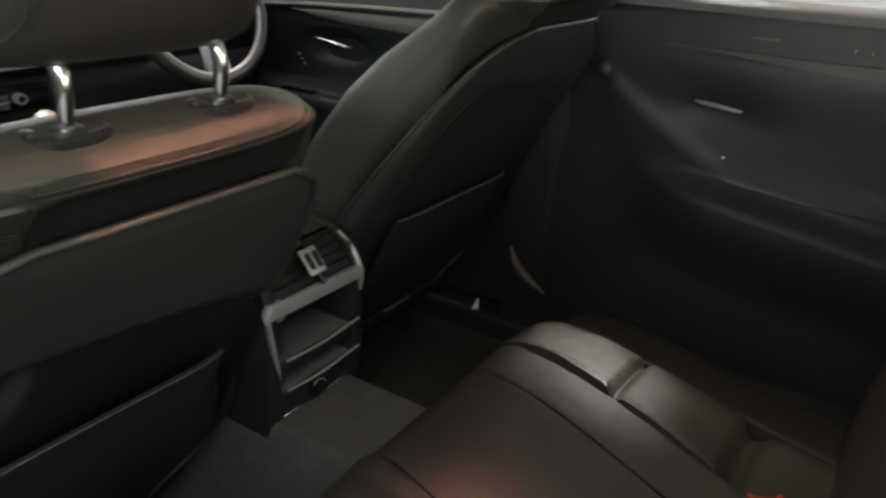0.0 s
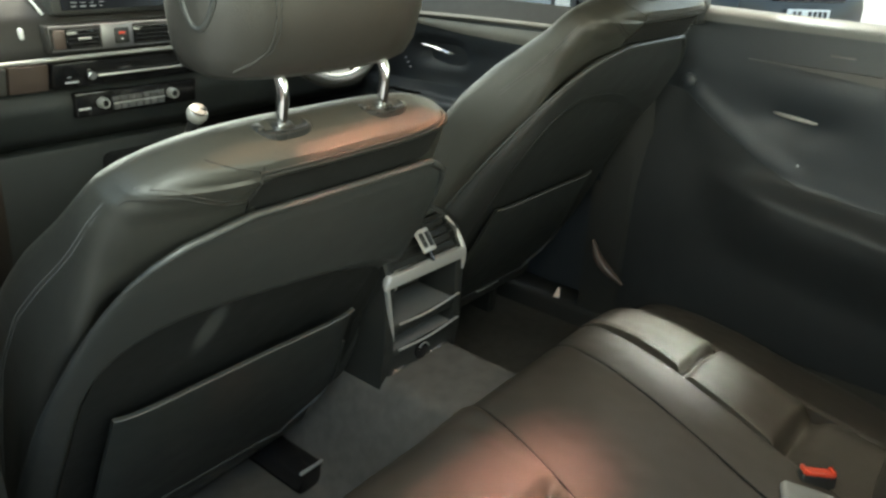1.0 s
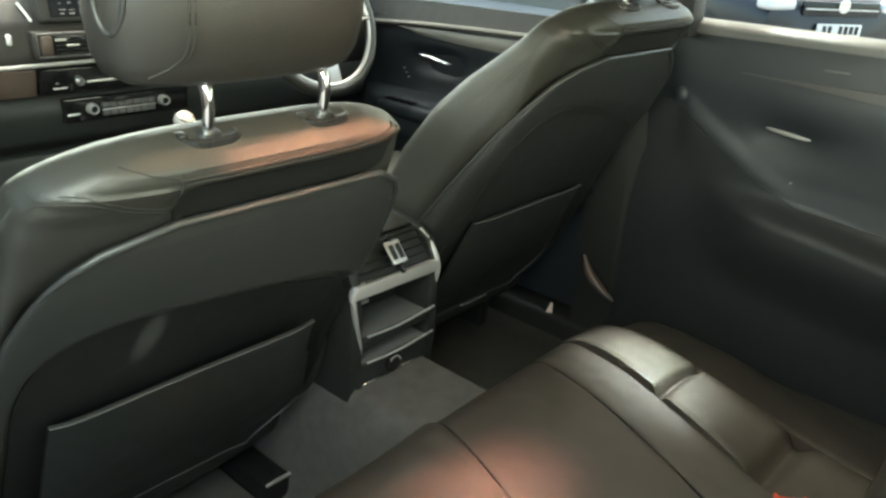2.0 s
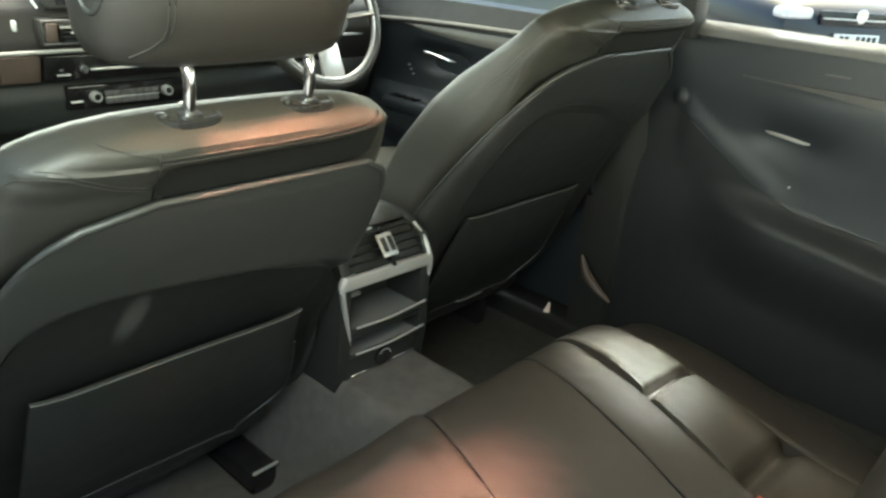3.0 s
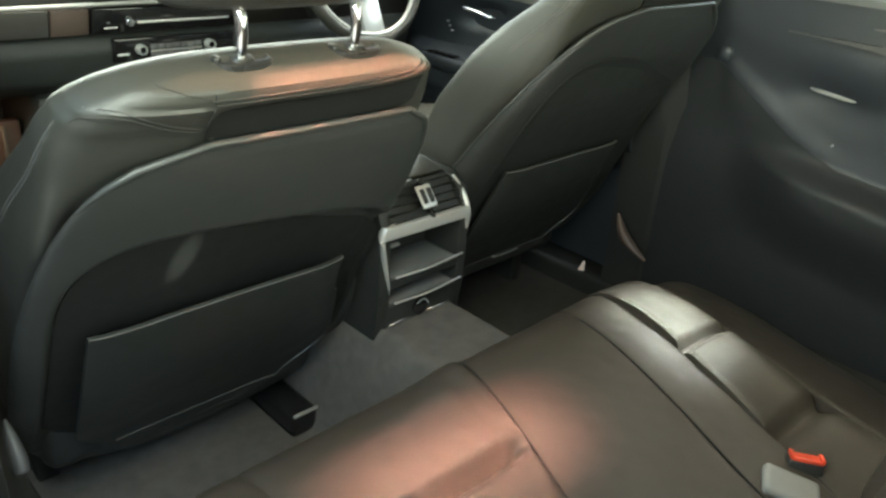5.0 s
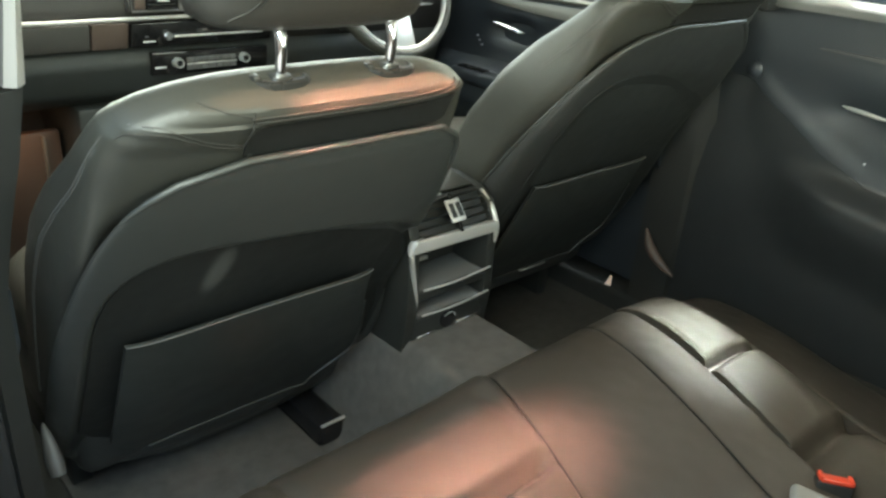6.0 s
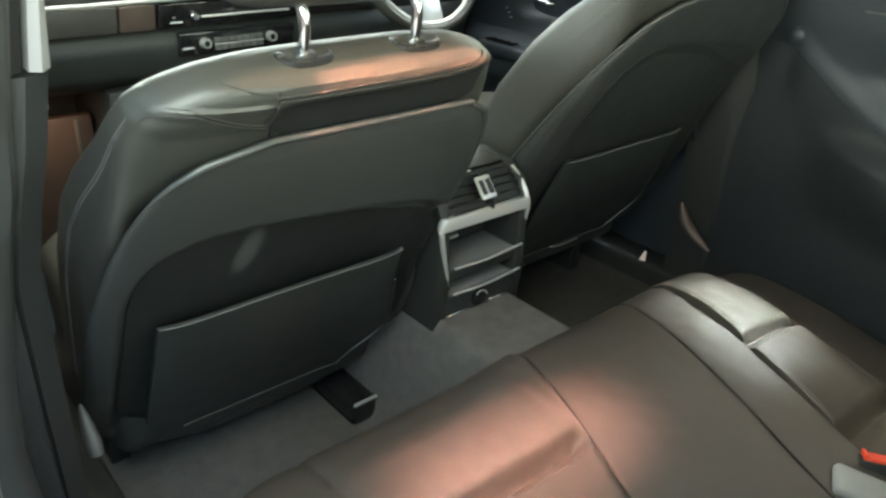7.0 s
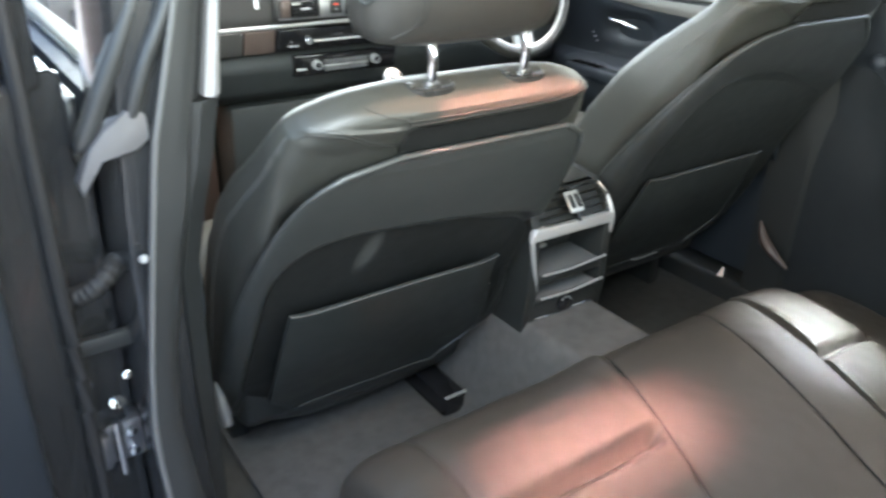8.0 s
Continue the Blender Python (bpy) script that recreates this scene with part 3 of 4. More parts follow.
    # inner sheet of the knee recess, its shade put into a darker colour
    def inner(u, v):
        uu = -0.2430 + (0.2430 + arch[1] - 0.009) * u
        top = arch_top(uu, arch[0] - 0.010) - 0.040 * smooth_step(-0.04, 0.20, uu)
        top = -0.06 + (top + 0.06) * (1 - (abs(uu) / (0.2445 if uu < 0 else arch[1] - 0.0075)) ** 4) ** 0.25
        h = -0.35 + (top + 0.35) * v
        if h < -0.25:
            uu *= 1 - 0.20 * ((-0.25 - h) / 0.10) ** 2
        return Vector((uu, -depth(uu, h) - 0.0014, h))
    part("knee_panel", placed(grid(inner, 90, 90, skirt=(0, 0.004, 0))), knee or SHADED_BLACK, st, "sunken knee panel, darkened for the recess's shade")

    # map pocket
    def pocket(u, v):
        h = pocket_v - 0.335 * (1 - v)
        k = 1 - v
        half_l = pocket_l * (1 - 0.22 * smooth_step(0.80, 1.0, k))
        half_r = pocket_r * (1 + 0.20 * smooth_step(0.0, 0.7, k)) * (1 - 0.34 * smooth_step(0.72, 1.0, k))
        uu = -half_l + (half_l + half_r) * u
        e = 1 - abs(2 * u - 1) ** 8
        w = -0.008 + e * (0.008 + 0.010 * math.sin(math.pi * min(1, k * 1.15)) - 0.012 * k)
        drop = 0.006 * (2 * u - 1) ** 2 * v
        return Vector((uu, -w, h - drop))
    pk = part("map_pocket", placed(grid(pocket, 40, 26, skirt=(0, 0.006, 0))), POCKET, st, "flat black map pocket with a bound edge")
    part("binding", placed(tube([pocket(k / 40, 1.0) for k in range(41)], 0.0011, 8)), PALE_THREAD, pk, "thin pale binding")

    part("piping", placed(tube([pocket(1.0, 1 - k / 30) + Vector((0, -0.002, 0)) for k in range(8, 31)] + [pocket(1 - k / 30, 0.0) + Vector((0, -0.002, 0)) for k in range(1, 29)], 0.0022, 8)), PANEL, pk, "rounded lower rim of the pocket")

    # base, cushion and rails
    cz = z - 0.446
    part("seat_base", rbox(x - 0.235, x + 0.235, y + 0.20, y + 0.66, 0.09 + cz * 0.6, 0.22 + cz, 0.03, 3), PLASTIC, st, "black plastic seat base")
    loops = []
    for k, f in ((0, 0.86), (1, 0.97), (2, 1.0), (3, 0.97), (4, 0.88), (5, 0.7)):
        zz = 0.20 + cz + (0.0, 0.02, 0.07, 0.12, 0.145, 0.155)[k]
        loops.append([Vector((x + p.x, y + 0.42 - p.y, zz)) for p in ring(0.235 * f, -0.27 * f, 0.27 * f, 0, 40, 3.6)])
    part("seat_cushion", loft(loops), LEATHER, st, "black leather seat cushion")
    for dx in (-0.21, 0.21):
        part("rail", rbox(x + dx - 0.018, x + dx + 0.018, y + 0.30, y + 0.70, 0.0, 0.10 + cz * 0.6, 0.004), PLASTIC, st, "black seat rail")
        if x * dx > 0:
            continue
        rc = part("rail_cover", rbox(x + dx - 0.030, x + dx + 0.030, y + 0.125, y + 0.32, 0.0, 0.058, 0.012, 3), GLOSS, st, "glossy black rail end cover")
        if x < 0 < dx:
            part("end_strip", rbox(x + dx - 0.028, x + dx + 0.028, y + 0.1215, y + 0.1275, 0.054, 0.0600, 0.002), SILVER, rc, "bright end strip")
    if x > 0:
        part("pull_wire", tube(curve_points([(x - 0.062, y + 0.168, 0.217), (x - 0.02, y + 0.186, 0.199), (x + 0.03, y + 0.194, 0.192), (x + 0.068, y + 0.195, 0.192)], 16), 0.0020, 8), SILVER, st, "thin bright bar at the seat's foot")
    side = math.copysign(1.0, x)
    if x < 0:
        part("side_cover", lathe([(0.0, -0.046), (0.015, -0.043), (0.018, -0.024), (0.015, 0.002), (0.010, 0.022), (0.004, 0.036), (0.0, 0.040)],
                             Matrix.Translation((x + side * 0.283, y + 0.155, 0.222)) @ pose(0, 0, 0, -32) @ Matrix.Diagonal((0.7, 1.0, 1.0, 1.0))), BUTTON, st, "grey hinge cover at the seat's foot")

    # headrest on two posts
    m2 = pose(x, y - 0.167, z + 0.373, 5)

    def up_top(bm):
        bm.transform(m2)
        return bm
    m3 = pose(x, y - 0.144, z + 0.3765, 10)

    def on_pad(bm):
        bm.transform(m3)
        return bm
    for u in (-0.058, 0.094):
        plate = [[Vector((u + q.x, q.y, h)) for q in ring(a, -b, b, 0, 32, 3.0)] for a, b, h in ((0.034, 0.021, -0.012), (0.035, 0.022, -0.003), (0.034, 0.0212, 0.001), (0.030, 0.0178, 0.0025), (0.026, 0.0145, 0.0005), (0.014, 0.0125, 0.0), (0.0125, 0.0118, 0.003), (0.0105, 0.010, 0.0035))]
        part("collar", on_pad(loft(plate)), COLLAR, st, "black rounded post collar plate")
        part("release_tab", on_pad(rbox(u - 0.036, u - 0.026, -0.008, 0.004, -0.001, 0.006, 0.003)), COLLAR, st)
        pts = curve_points([(u, 0.0, -0.012), (u, -0.001, 0.012), (u, 0.0, 0.030), (u, 0.006, 0.047), (u, 0.020, 0.062), (u, 0.042, 0.074)], 20)
        part("post", on_pad(tube(pts, 0.0068, 16, up=(1, 0, 0))), CHROME, st, "chromed headrest post")
    loops = []
    for h, hw, yr, yf in ((0.052, 0.105, 0.030, 0.085), (0.054, 0.128, 0.014, 0.100), (0.062, 0.143, 0.003, 0.110), (0.080, 0.151, -0.006, 0.117), (0.115, 0.156, -0.012, 0.121),
                          (0.155, 0.157, -0.010, 0.121), (0.20, 0.152, -0.001, 0.118), (0.235, 0.140, 0.012, 0.112), (0.255, 0.118, 0.028, 0.102), (0.262, 0.08, 0.045, 0.085)):
        loops.append(ring(hw, -yr, -yf, h, 56, 2.7))
    hd = part("headrest", up_top(loft(loops)), LEATHER_SHADED, st, "black leather headrest")
    for du in (0.0, 0.006):
        pts = [(-0.090 - du - 0.026 * (1 - min(1, k / 2.5)) ** 2, -0.0135 + 0.030 * (1 - min(1, k / 5)) ** 2 + 0.012 * (k / 14) ** 3, 0.066 + 0.15 * k / 14) for k in range(15)]
        part("seam", up_top(tube(pts, 0.0010, 6)), THREAD, hd, "folded double seam")
    pts = [(-0.1500 + 0.008 * math.cos(a), 0.030 - 0.014 * math.cos(a), 0.150 + 0.045 * math.sin(a)) for a in np.linspace(0, math.tau, 24, endpoint=False)]
    part("button", up_top(tube(pts, 0.003, 8, closed=True, up=(1, 0, 0))), PLASTIC, hd, "oval side button surround")
    return st


front_seat(-0.420, -0.055, 0.446, 0.0, 0.204, 0.206, "front passenger seat in black leather with chromed headrest posts", knee=KNEE_OVAL)
front_seat(0.412, -0.059, 0.549, -0.053, 0.207, 0.180, "driver's seat in black leather, set higher than its neighbour", 0.012, 0.17, 0.0028, 0.24, SHADED_BLACK, PANEL_DRIVER, (0.240, 0.300, 0.60), sunk=0.016, shell_skin=PANEL_SHADED)

# ---- rear bench ----
BENCH = [(-0.215, 0.0), (-0.190, 0.06), (-0.176, 0.12), (-0.170, 0.18), (-0.176, 0.225), (-0.192, 0.255), (-0.218, 0.274), (-0.255, 0.284), (-0.33, 0.286), (-0.42, 0.277), (-0.52, 0.258), (-0.62, 0.234), (-0.72, 0.212), (-0.82, 0.19)]
CURVE = curve_points([(0, a, b) for a, b in BENCH], 72)


def bench_pad(x0, x1, skew, grooves, round_l, round_r, lift=0.0, tilt=0.0, soft=0.006, creases=(), crown=0.0):
    """A seat cushion between x0 and x1 at its front; skew: how far its sides lean over its depth.
    grooves run crosswise: (from x, to x, y, depth, width); creases run lengthwise: (x, depth, width)."""
    def at(u, v):
        k = v * 72
        i = min(int(k), 71)
        p = CURVE[i].lerp(CURVE[i + 1], k - i)
        depth = -p.y - 0.17
        x = x0 + (x1 - x0) * u + (skew[0] * (1 - u) + skew[1] * u) * depth / 0.5
        width = x1 - x0
        drop = 0.0
        for side, r in ((u * width, round_l), ((1 - u) * width, round_r)):
            if r and side < r:
                drop += (r * 0.5 if r < 0.054 else 0.045) * (1 - math.sqrt(max(0.0, 1 - (1 - side / r) ** 2)))
        z, y = p.z, p.y
        top = smooth_step(0.12, 0.26, p.z)
        for gx0, gx1, gy, gd, gw in grooves:
            inside = smooth_step(gx0 - soft, gx0 + soft, x) * smooth_step(gx1 + soft, gx1 - soft, x)
            z -= gd * inside * bell(y, gy, gw * 0.55 if y > gy else gw) * top
            # stuffed panels swell between the grooves
            z += (0.004 + 0.2 * soft) * inside * top * math.sin(math.pi * min(1, max(0, (-y - 0.2) / max(0.01, -gy - 0.2)))) * (1 if y > gy else 0.0)
        z -= crown * smooth_step(-0.315, -0.215, y) * top * smooth_step(0.0, 0.14, (1 - u) * width)
        for cx, cd, cw in creases:
            z -= cd * bell(x, cx, cw) * top
        z += lift * top + 0.0025 * noise.noise((x * 9, y * 9, 1.3)) * top
        z += 0.0008 * noise.noise((x * 34, y * 34, 4.1)) * top
        z -= (drop + tilt * u) * top
        y -= drop * (1 - top) * 0.8
        return (x, y, z)
    return grid(at, max(24, int(150 * (x1 - x0))), 240, skirt=(0, 0, -0.07))


bench = thing("rear_bench", (0.0, -0.45, 0.0), "rear bench seat in creased black leather with quilted outer places", "car seat")
part("cushion", bench_pad(-0.62, -0.0765, (0.0, -0.165), [(-0.50, -0.178, -0.418, 0.034, 0.018)], 0.07, 0.030, 0.013, soft=0.02, creases=((-0.512, 0.006, 0.008),), crown=0.012), LEATHER_BENCH, bench, "quilted outer cushion with a crosswise crease")
part("cushion", bench_pad(-0.0755, 0.2035, (-0.165, -0.120), [], 0.004, 0.004), LEATHER_BENCH, bench, "flat middle cushion")
part("cushion", bench_pad(0.2045, 0.3145, (-0.120, -0.105), [], 0.004, 0.006), LEATHER_BENCH, bench, "narrow leather side strip")
part("cushion", bench_pad(0.3155, 0.480, (-0.105, -0.03), [(0.18, 0.60, -0.432, 0.024, 0.012), (0.10, 0.60, -0.640, 0.034, 0.026)], 0.006, 0.07, 0.006, tilt=0.018), LEATHER_BENCH, bench, "quilted outer cushion panel")
part("cushion", bench_pad(0.4815, 0.690, (-0.03, 0.0), [], 0.01, 0.07, -0.040, 0.045), LEATHER_BENCH, bench, "outer cushion bolster beside the door")


def seam_line(x0, skew, rise):
    """Points of a seam between two cushions, from the front edge to the rear."""
    return [(x0 + skew * (-p.y - 0.17) / 0.5, p.y, p.z + rise) for p in CURVE[14:66]]


for x0, skew, rise in ((-0.0760, -0.165, 0.0006), (0.2040, -0.120, -0.0012)):
    part("seam", tube(seam_line(x0, skew, rise), 0.0020, 8), GUSSET, bench, "dark sewn seam between the cushions")


def bench_back(x0, x1, grooves, bulge=0.02):
    def at(u, v):
        x = x0 + (x1 - x0) * u
        s = v
        y = -0.80 - 0.16 * s
        z = 0.185 + 0.60 * s
        e = 1 - abs(2 * u - 1) ** 6
        f = math.sin(math.pi * min(1, 0.10 + s * 0.9)) ** 0.5
        out = bulge * e * f
        for g in grooves:
            out -= 0.014 * bell(s, g, 0.012) * e
        return (x, y + out * 0.95, z + out * 0.32)
    return grid(at, 30, 60, skirt=(0, -0.06, -0.02))


part("backrest", bench_back(-0.655, -0.185, (0.34, 0.66), 0.03), LEATHER_BENCH, bench, "quilted outer backrest")
part("backrest", bench_back(-0.183, 0.178, (), 0.02), LEATHER_BENCH, bench, "folding middle backrest")
part("backrest", bench_back(0.180, 0.665, (0.34, 0.66), 0.045), LEATHER_BENCH, bench, "quilted outer backrest")
part("plinth", rbox(-0.64, 0.68, -0.80, -0.225, 0.0, 0.16, 0.01), DARK_CARPET, bench, "carpeted bench plinth")

bk = thing("belt_buckle", (0.200, -0.695, 0.20), "black seat belt buckle with a red press button", "belt buckle")
mm = pose(0.200, -0.700, 0.218, -8, 0, -57)
part("shell", rbox(-0.028, 0.028, -0.012, 0.012, -0.045, 0.014, 0.005, 3, mm), PLASTIC, bk)
part("press_button", merged(rbox(-0.024, 0.024, -0.0125, 0.007, 0.0125, 0.0195, 0.002, 2, mm), rbox(-0.026, -0.019, -0.0125, 0.009, 0.014, 0.023, 0.002, 2, mm), rbox(0.019, 0.026, -0.0125, 0.009, 0.014, 0.023, 0.002, 2, mm)), RED, bk, "bright red button with raised ends")
web = thing("belt_sleeve", (0.14, -0.69, 0.20), "grey webbing sleeve of a seat belt buckle", "belt sleeve")
part("sleeve", rbox(-0.044, 0.044, -0.026, 0.026, -0.010, 0.010, 0.008, 3, pose(0.128, -0.708, 0.222, 16, 14, -58)), WEB, web)

# ---- rear end of the centre console ----
con = thing("centre_console", (0.0, 0.2, 0.24), "black centre console with air vents and silver-framed trays", "console")


def console_side(sgn):
    prof = [(-0.012, 0.244), (-0.020, 0.30), (-0.022, 0.455), (-0.006, 0.488), (0.030, 0.510), (0.09, 0.518), (0.62, 0.48), (0.62, 0.10), (0.0, 0.10)]
    return prism(prof, "x", sgn * 0.088, sgn * 0.112, 0.006)


# Darker than PLASTIC: the seat's shade is put into the walls' colour.
part("side_wall", console_side(-1), SHADED_BLACK, con)
part("side_wall", console_side(1), SHADED_BLACK, con)
part("rear_wall", rbox(-0.09, 0.09, 0.075, 0.095, 0.22, 0.495, 0.0), SHADED_BLACK, con)
part("top_cover", prism([(0.034, 0.513), (0.09, 0.522), (0.45, 0.505), (0.62, 0.483), (0.62, 0.45), (0.09, 0.48)], "x", -0.0895, 0.0895, 0.006), LEATHER, con, "padded armrest lid")
# vent block, tipped forward
vm = pose(0.006, -0.004, 0.486, -40)
part("vent_bed", rbox(-0.090, 0.082, 0.012, 0.03, -0.042, 0.040, 0.0, 1, vm), SHADED_BLACK, con)
for k in range(5):
    part("vent_slat", rbox(-0.088, 0.080, -0.002, 0.012, -0.032 + 0.0155 * k, -0.0300 + 0.0155 * k, 0.001, 1, vm), SHADED_BLACK, con)
part("vent_divider", rbox(-0.003, 0.003, -0.002, 0.012, -0.040, 0.036, 0.001, 1, vm), GLOSS, con)
tab = part("vent_tab", rbox(-0.024, 0.012, -0.011, -0.006, -0.022, 0.022, 0.003, 2, vm), SILVER, con, "silver vent slider with two slots")
for dx in (-0.019, -0.003):
    part("slot", rbox(dx, dx + 0.010, -0.0135, -0.0112, -0.014, 0.014, 0.0005, 1, vm), SHADED_BLACK, tab)
part("vent_marking", rbox(-0.050, -0.020, -0.0065, -0.0025, 0.0365, 0.0395, 0.0005, 1, vm), SILVER, con)
# silver surround
part("crossbar", prism([(-0.104, 0.459), (0.100, 0.454), (0.104, 0.430), (-0.112, 0.434)], "y", -0.028, -0.012, 0.003), SILVER, con, "satin silver crossbar")
part("left_arm", tube(curve_points([(-0.104, -0.018, 0.458), (-0.110, -0.021, 0.435), (-0.104, -0.022, 0.39), (-0.094, -0.020, 0.35), (-0.086, -0.016, 0.318)], 20), [0.009 - 0.006 * k / 20 for k in range(21)], 10, flat=0.7), SILVER, con, "satin silver curved arm")
part("right_arm", tube(curve_points([(0.106, -0.020, 0.405), (0.103, -0.022, 0.44), (0.100, -0.006, 0.476), (0.097, 0.020, 0.504)], 20), [0.0035 + 0.004 * math.sin(k / 20 * 3.14) for k in range(21)], 10), SILVER, con, "satin silver curved arm")
# trays
for z0, z1, lip_z in ((0.345, 0.424, 0.352), (0.262, 0.320, 0.298)):
    part("tray_floor", rbox(-0.088, 0.088, -0.022, 0.075, lip_z - 0.010, lip_z - 0.004, 0.001), PLASTIC, con)
    for k in range(22):
        part("rib", rbox(-0.080 + 0.0074 * k, -0.0772 + 0.0074 * k, -0.018, 0.068, lip_z - 0.004, lip_z + 0.0005, 0.0008, 1), RIB, con)
    part("tray_lip", tube(curve_points([(-0.076, -0.024, lip_z), (0.0, -0.030, lip_z + 0.001), (0.098, -0.024, lip_z + 0.002)], 12), 0.0022, 8), SILVER, con, "thin silver tray lip")
part("mid_bar", rbox(-0.088, 0.088, -0.019, -0.010, 0.326, 0.340, 0.004), SHADED_BLACK, con)
part("tray_step", rbox(-0.072, 0.0, 0.052, 0.062, 0.366, 0.373, 0.003), SILVER, con)
part("foot_panel", rbox(-0.094, 0.094, -0.016, 0.01, 0.236, 0.286, 0.006, 2), SHADED_BLACK, con)
sock = part("power_socket", lathe([(0.0, 0.0), (0.018, 0.0), (0.019, 0.004), (0.014, 0.007), (0.0, 0.007)], pose(-0.004, -0.016, 0.266, 90)), GLOSS, con, "round covered power socket")
part("ring", tube([(-0.004 + 0.0165 * math.cos(a), -0.0235, 0.266 + 0.0165 * math.sin(a)) for a in np.linspace(0.3, 2.4, 14)], 0.0012, 6), SILVER, sock)
for a, b in ((-0.082, -0.028), (0.022, 0.082)):
    part("bright_strip", rbox(a, b, -0.0185, -0.0160, 0.247, 0.2505, 0.0008, 1), CHROME, con)
# gear lever
gl = part("gear_lever", lathe([(0.0, -0.07), (0.012, -0.07), (0.014, -0.03), (0.020, -0.014), (0.0, -0.012)], pose(0.015, 0.70, 0.584, 34)), PLASTIC, con, "black gear lever stem")
part("knob_ring", lathe([(0.020, -0.014), (0.0245, -0.004), (0.024, 0.006), (0.020, 0.0115), (0.0, 0.0125)], pose(0.015, 0.70, 0.584, 34)), SILVER, gl, "bright ring of the gear knob")
part("knob_cap", lathe([(0.019, 0.0125), (0.018, 0.0165), (0.0, 0.0175)], pose(0.015, 0.70, 0.584, 34)), GLOSS, gl)
part("gear_boot", lathe([(0.060, 0.0), (0.05, 0.02), (0.018, 0.05), (0.014, 0.07)], pose(0.015, 0.72, 0.46)), LEATHER, con, "leather gear lever gaiter")
part("front_tray", rbox(-0.12, 0.12, 0.60, 1.0, 0.38, 0.47, 0.02, 3), GLOSS, con)
part("tray_strip", rbox(-0.124, -0.118, 0.62, 0.78, 0.462, 0.474, 0.002), SILVER, con)

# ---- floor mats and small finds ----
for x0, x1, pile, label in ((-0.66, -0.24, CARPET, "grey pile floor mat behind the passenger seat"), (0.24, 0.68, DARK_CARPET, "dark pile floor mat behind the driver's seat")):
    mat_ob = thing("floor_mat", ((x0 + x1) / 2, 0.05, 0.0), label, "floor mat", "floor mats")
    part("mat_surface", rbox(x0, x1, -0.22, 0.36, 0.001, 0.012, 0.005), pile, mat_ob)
tg = thing("paper_tag", (0.745, 0.105, 0.06), "small peach-coloured paper tag by the door sill", "tag")
tag_shape = part("sheet", prism([(-0.010, -0.013), (0.008, -0.015), (0.009, 0.013), (0.004, 0.015)], "y", -0.002, 0.002), TAG, tg)
tag_shape.data.transform(pose(0.742, 0.106, 0.075, -25, 0, -52))

# ---- right rear door ----


def arm_line(y):
    return lerp_table([(-1.0, 0.53), (-0.60, 0.535), (-0.45, 0.548), (-0.34, 0.592), (-0.24, 0.655), (-0.155, 0.712), (-0.13, 0.72), (0.1, 0.72)], y)


def rear_panel(u, v):
    y = 0.0 - 1.02 * u
    z = 0.06 + 0.800 * v
    x = 0.772
    x += 0.018 * smooth_step(0.74, 0.85, z)
    x -= 0.010 * smooth_step(0.60, 0.40, z)
    # armrest: a broad rounded ledge that swells towards the rear of the door
    zc = 0.478 + 0.13 * (y + 0.50)
    grow = smooth_step(-0.20, -0.42, y)
    x -= 0.040 * grow * smooth_step(zc + 0.050, zc - 0.012, z) * smooth_step(zc - 0.20, zc - 0.03, z)
    # shallow fold that runs down to it from the front of the door
    za = arm_line(y)
    x -= 0.006 * smooth_step(za + 0.030, za - 0.020, z) * smooth_step(za - 0.16, za - 0.04, z) * smooth_step(-0.145, -0.19, y) * (0.25 + 0.75 * smooth_step(-0.50, -0.36, y))
    x += 0.020 * math.exp(-((y + 0.40) / 0.085) ** 2 - ((z - 0.662) / 0.040) ** 2)
    # the panel stands a little proud below the belt band
    x -= 0.006 * smooth_step(0.783, 0.760, z) * smooth_step(0.62, 0.74, z) * smooth_step(-0.24, -0.50, y)
    return (x, y, z)


dr = thing("rear_door", (0.80, -0.5, 0.06), "closed rear door with black leatherette panel and chrome handle", "car door", "rear doors")
pan = part("door_panel", grid(rear_panel, 150, 150, skirt=(0.05, 0, 0)), DOOR_BLACK, dr)
# Darker sheet over the lower door: fading light is put into its colour.
def lower_panel(u, v):
    x, y, z = rear_panel(u, v * (arm_line(-1.02 * u) - 0.085) / 0.80)
    return (x - 0.003, y, z)


part("lower_panel", grid(lower_panel, 120, 70, skirt=(0.004, 0, 0)), DOOR_SHADED, dr, "lower door sheet with its shade in the colour")
part("sill_trim", grid(lambda u, v: (0.768 + 0.046 * v ** 1.2 - 0.005 * math.sin(math.pi * v), -0.125 - 0.90 * u, 0.862 + 0.018 * math.sin(v * math.pi / 2)), 30, 8, skirt=(0.0, 0, -0.012)), LEDGE, dr, "pale taupe window ledge")
part("door_handle", tube(curve_points([(0.768, -0.354, 0.678), (0.758, -0.37, 0.678), (0.755, -0.40, 0.676), (0.757, -0.435, 0.672), (0.766, -0.448, 0.670)], 20), [0.002 + 0.0035 * math.sin(math.pi * k / 20) for k in range(21)], 10, flat=0.8), SILVER, dr, "slim chrome door handle")
part("belt_band", grid(lambda u, v: (rear_panel(0.27 + 0.72 * u, 0.889)[0] - 0.0015 - 0.005 * v * smooth_step(0.0, 0.4, u), -0.275 - 0.73 * u, 0.782 - (0.003 + 0.018 * smooth_step(0.0, 0.5, u)) * v), 40, 6, skirt=(0.008, 0, 0)), BELT_BAND, dr, "taupe band along the belt of the door")
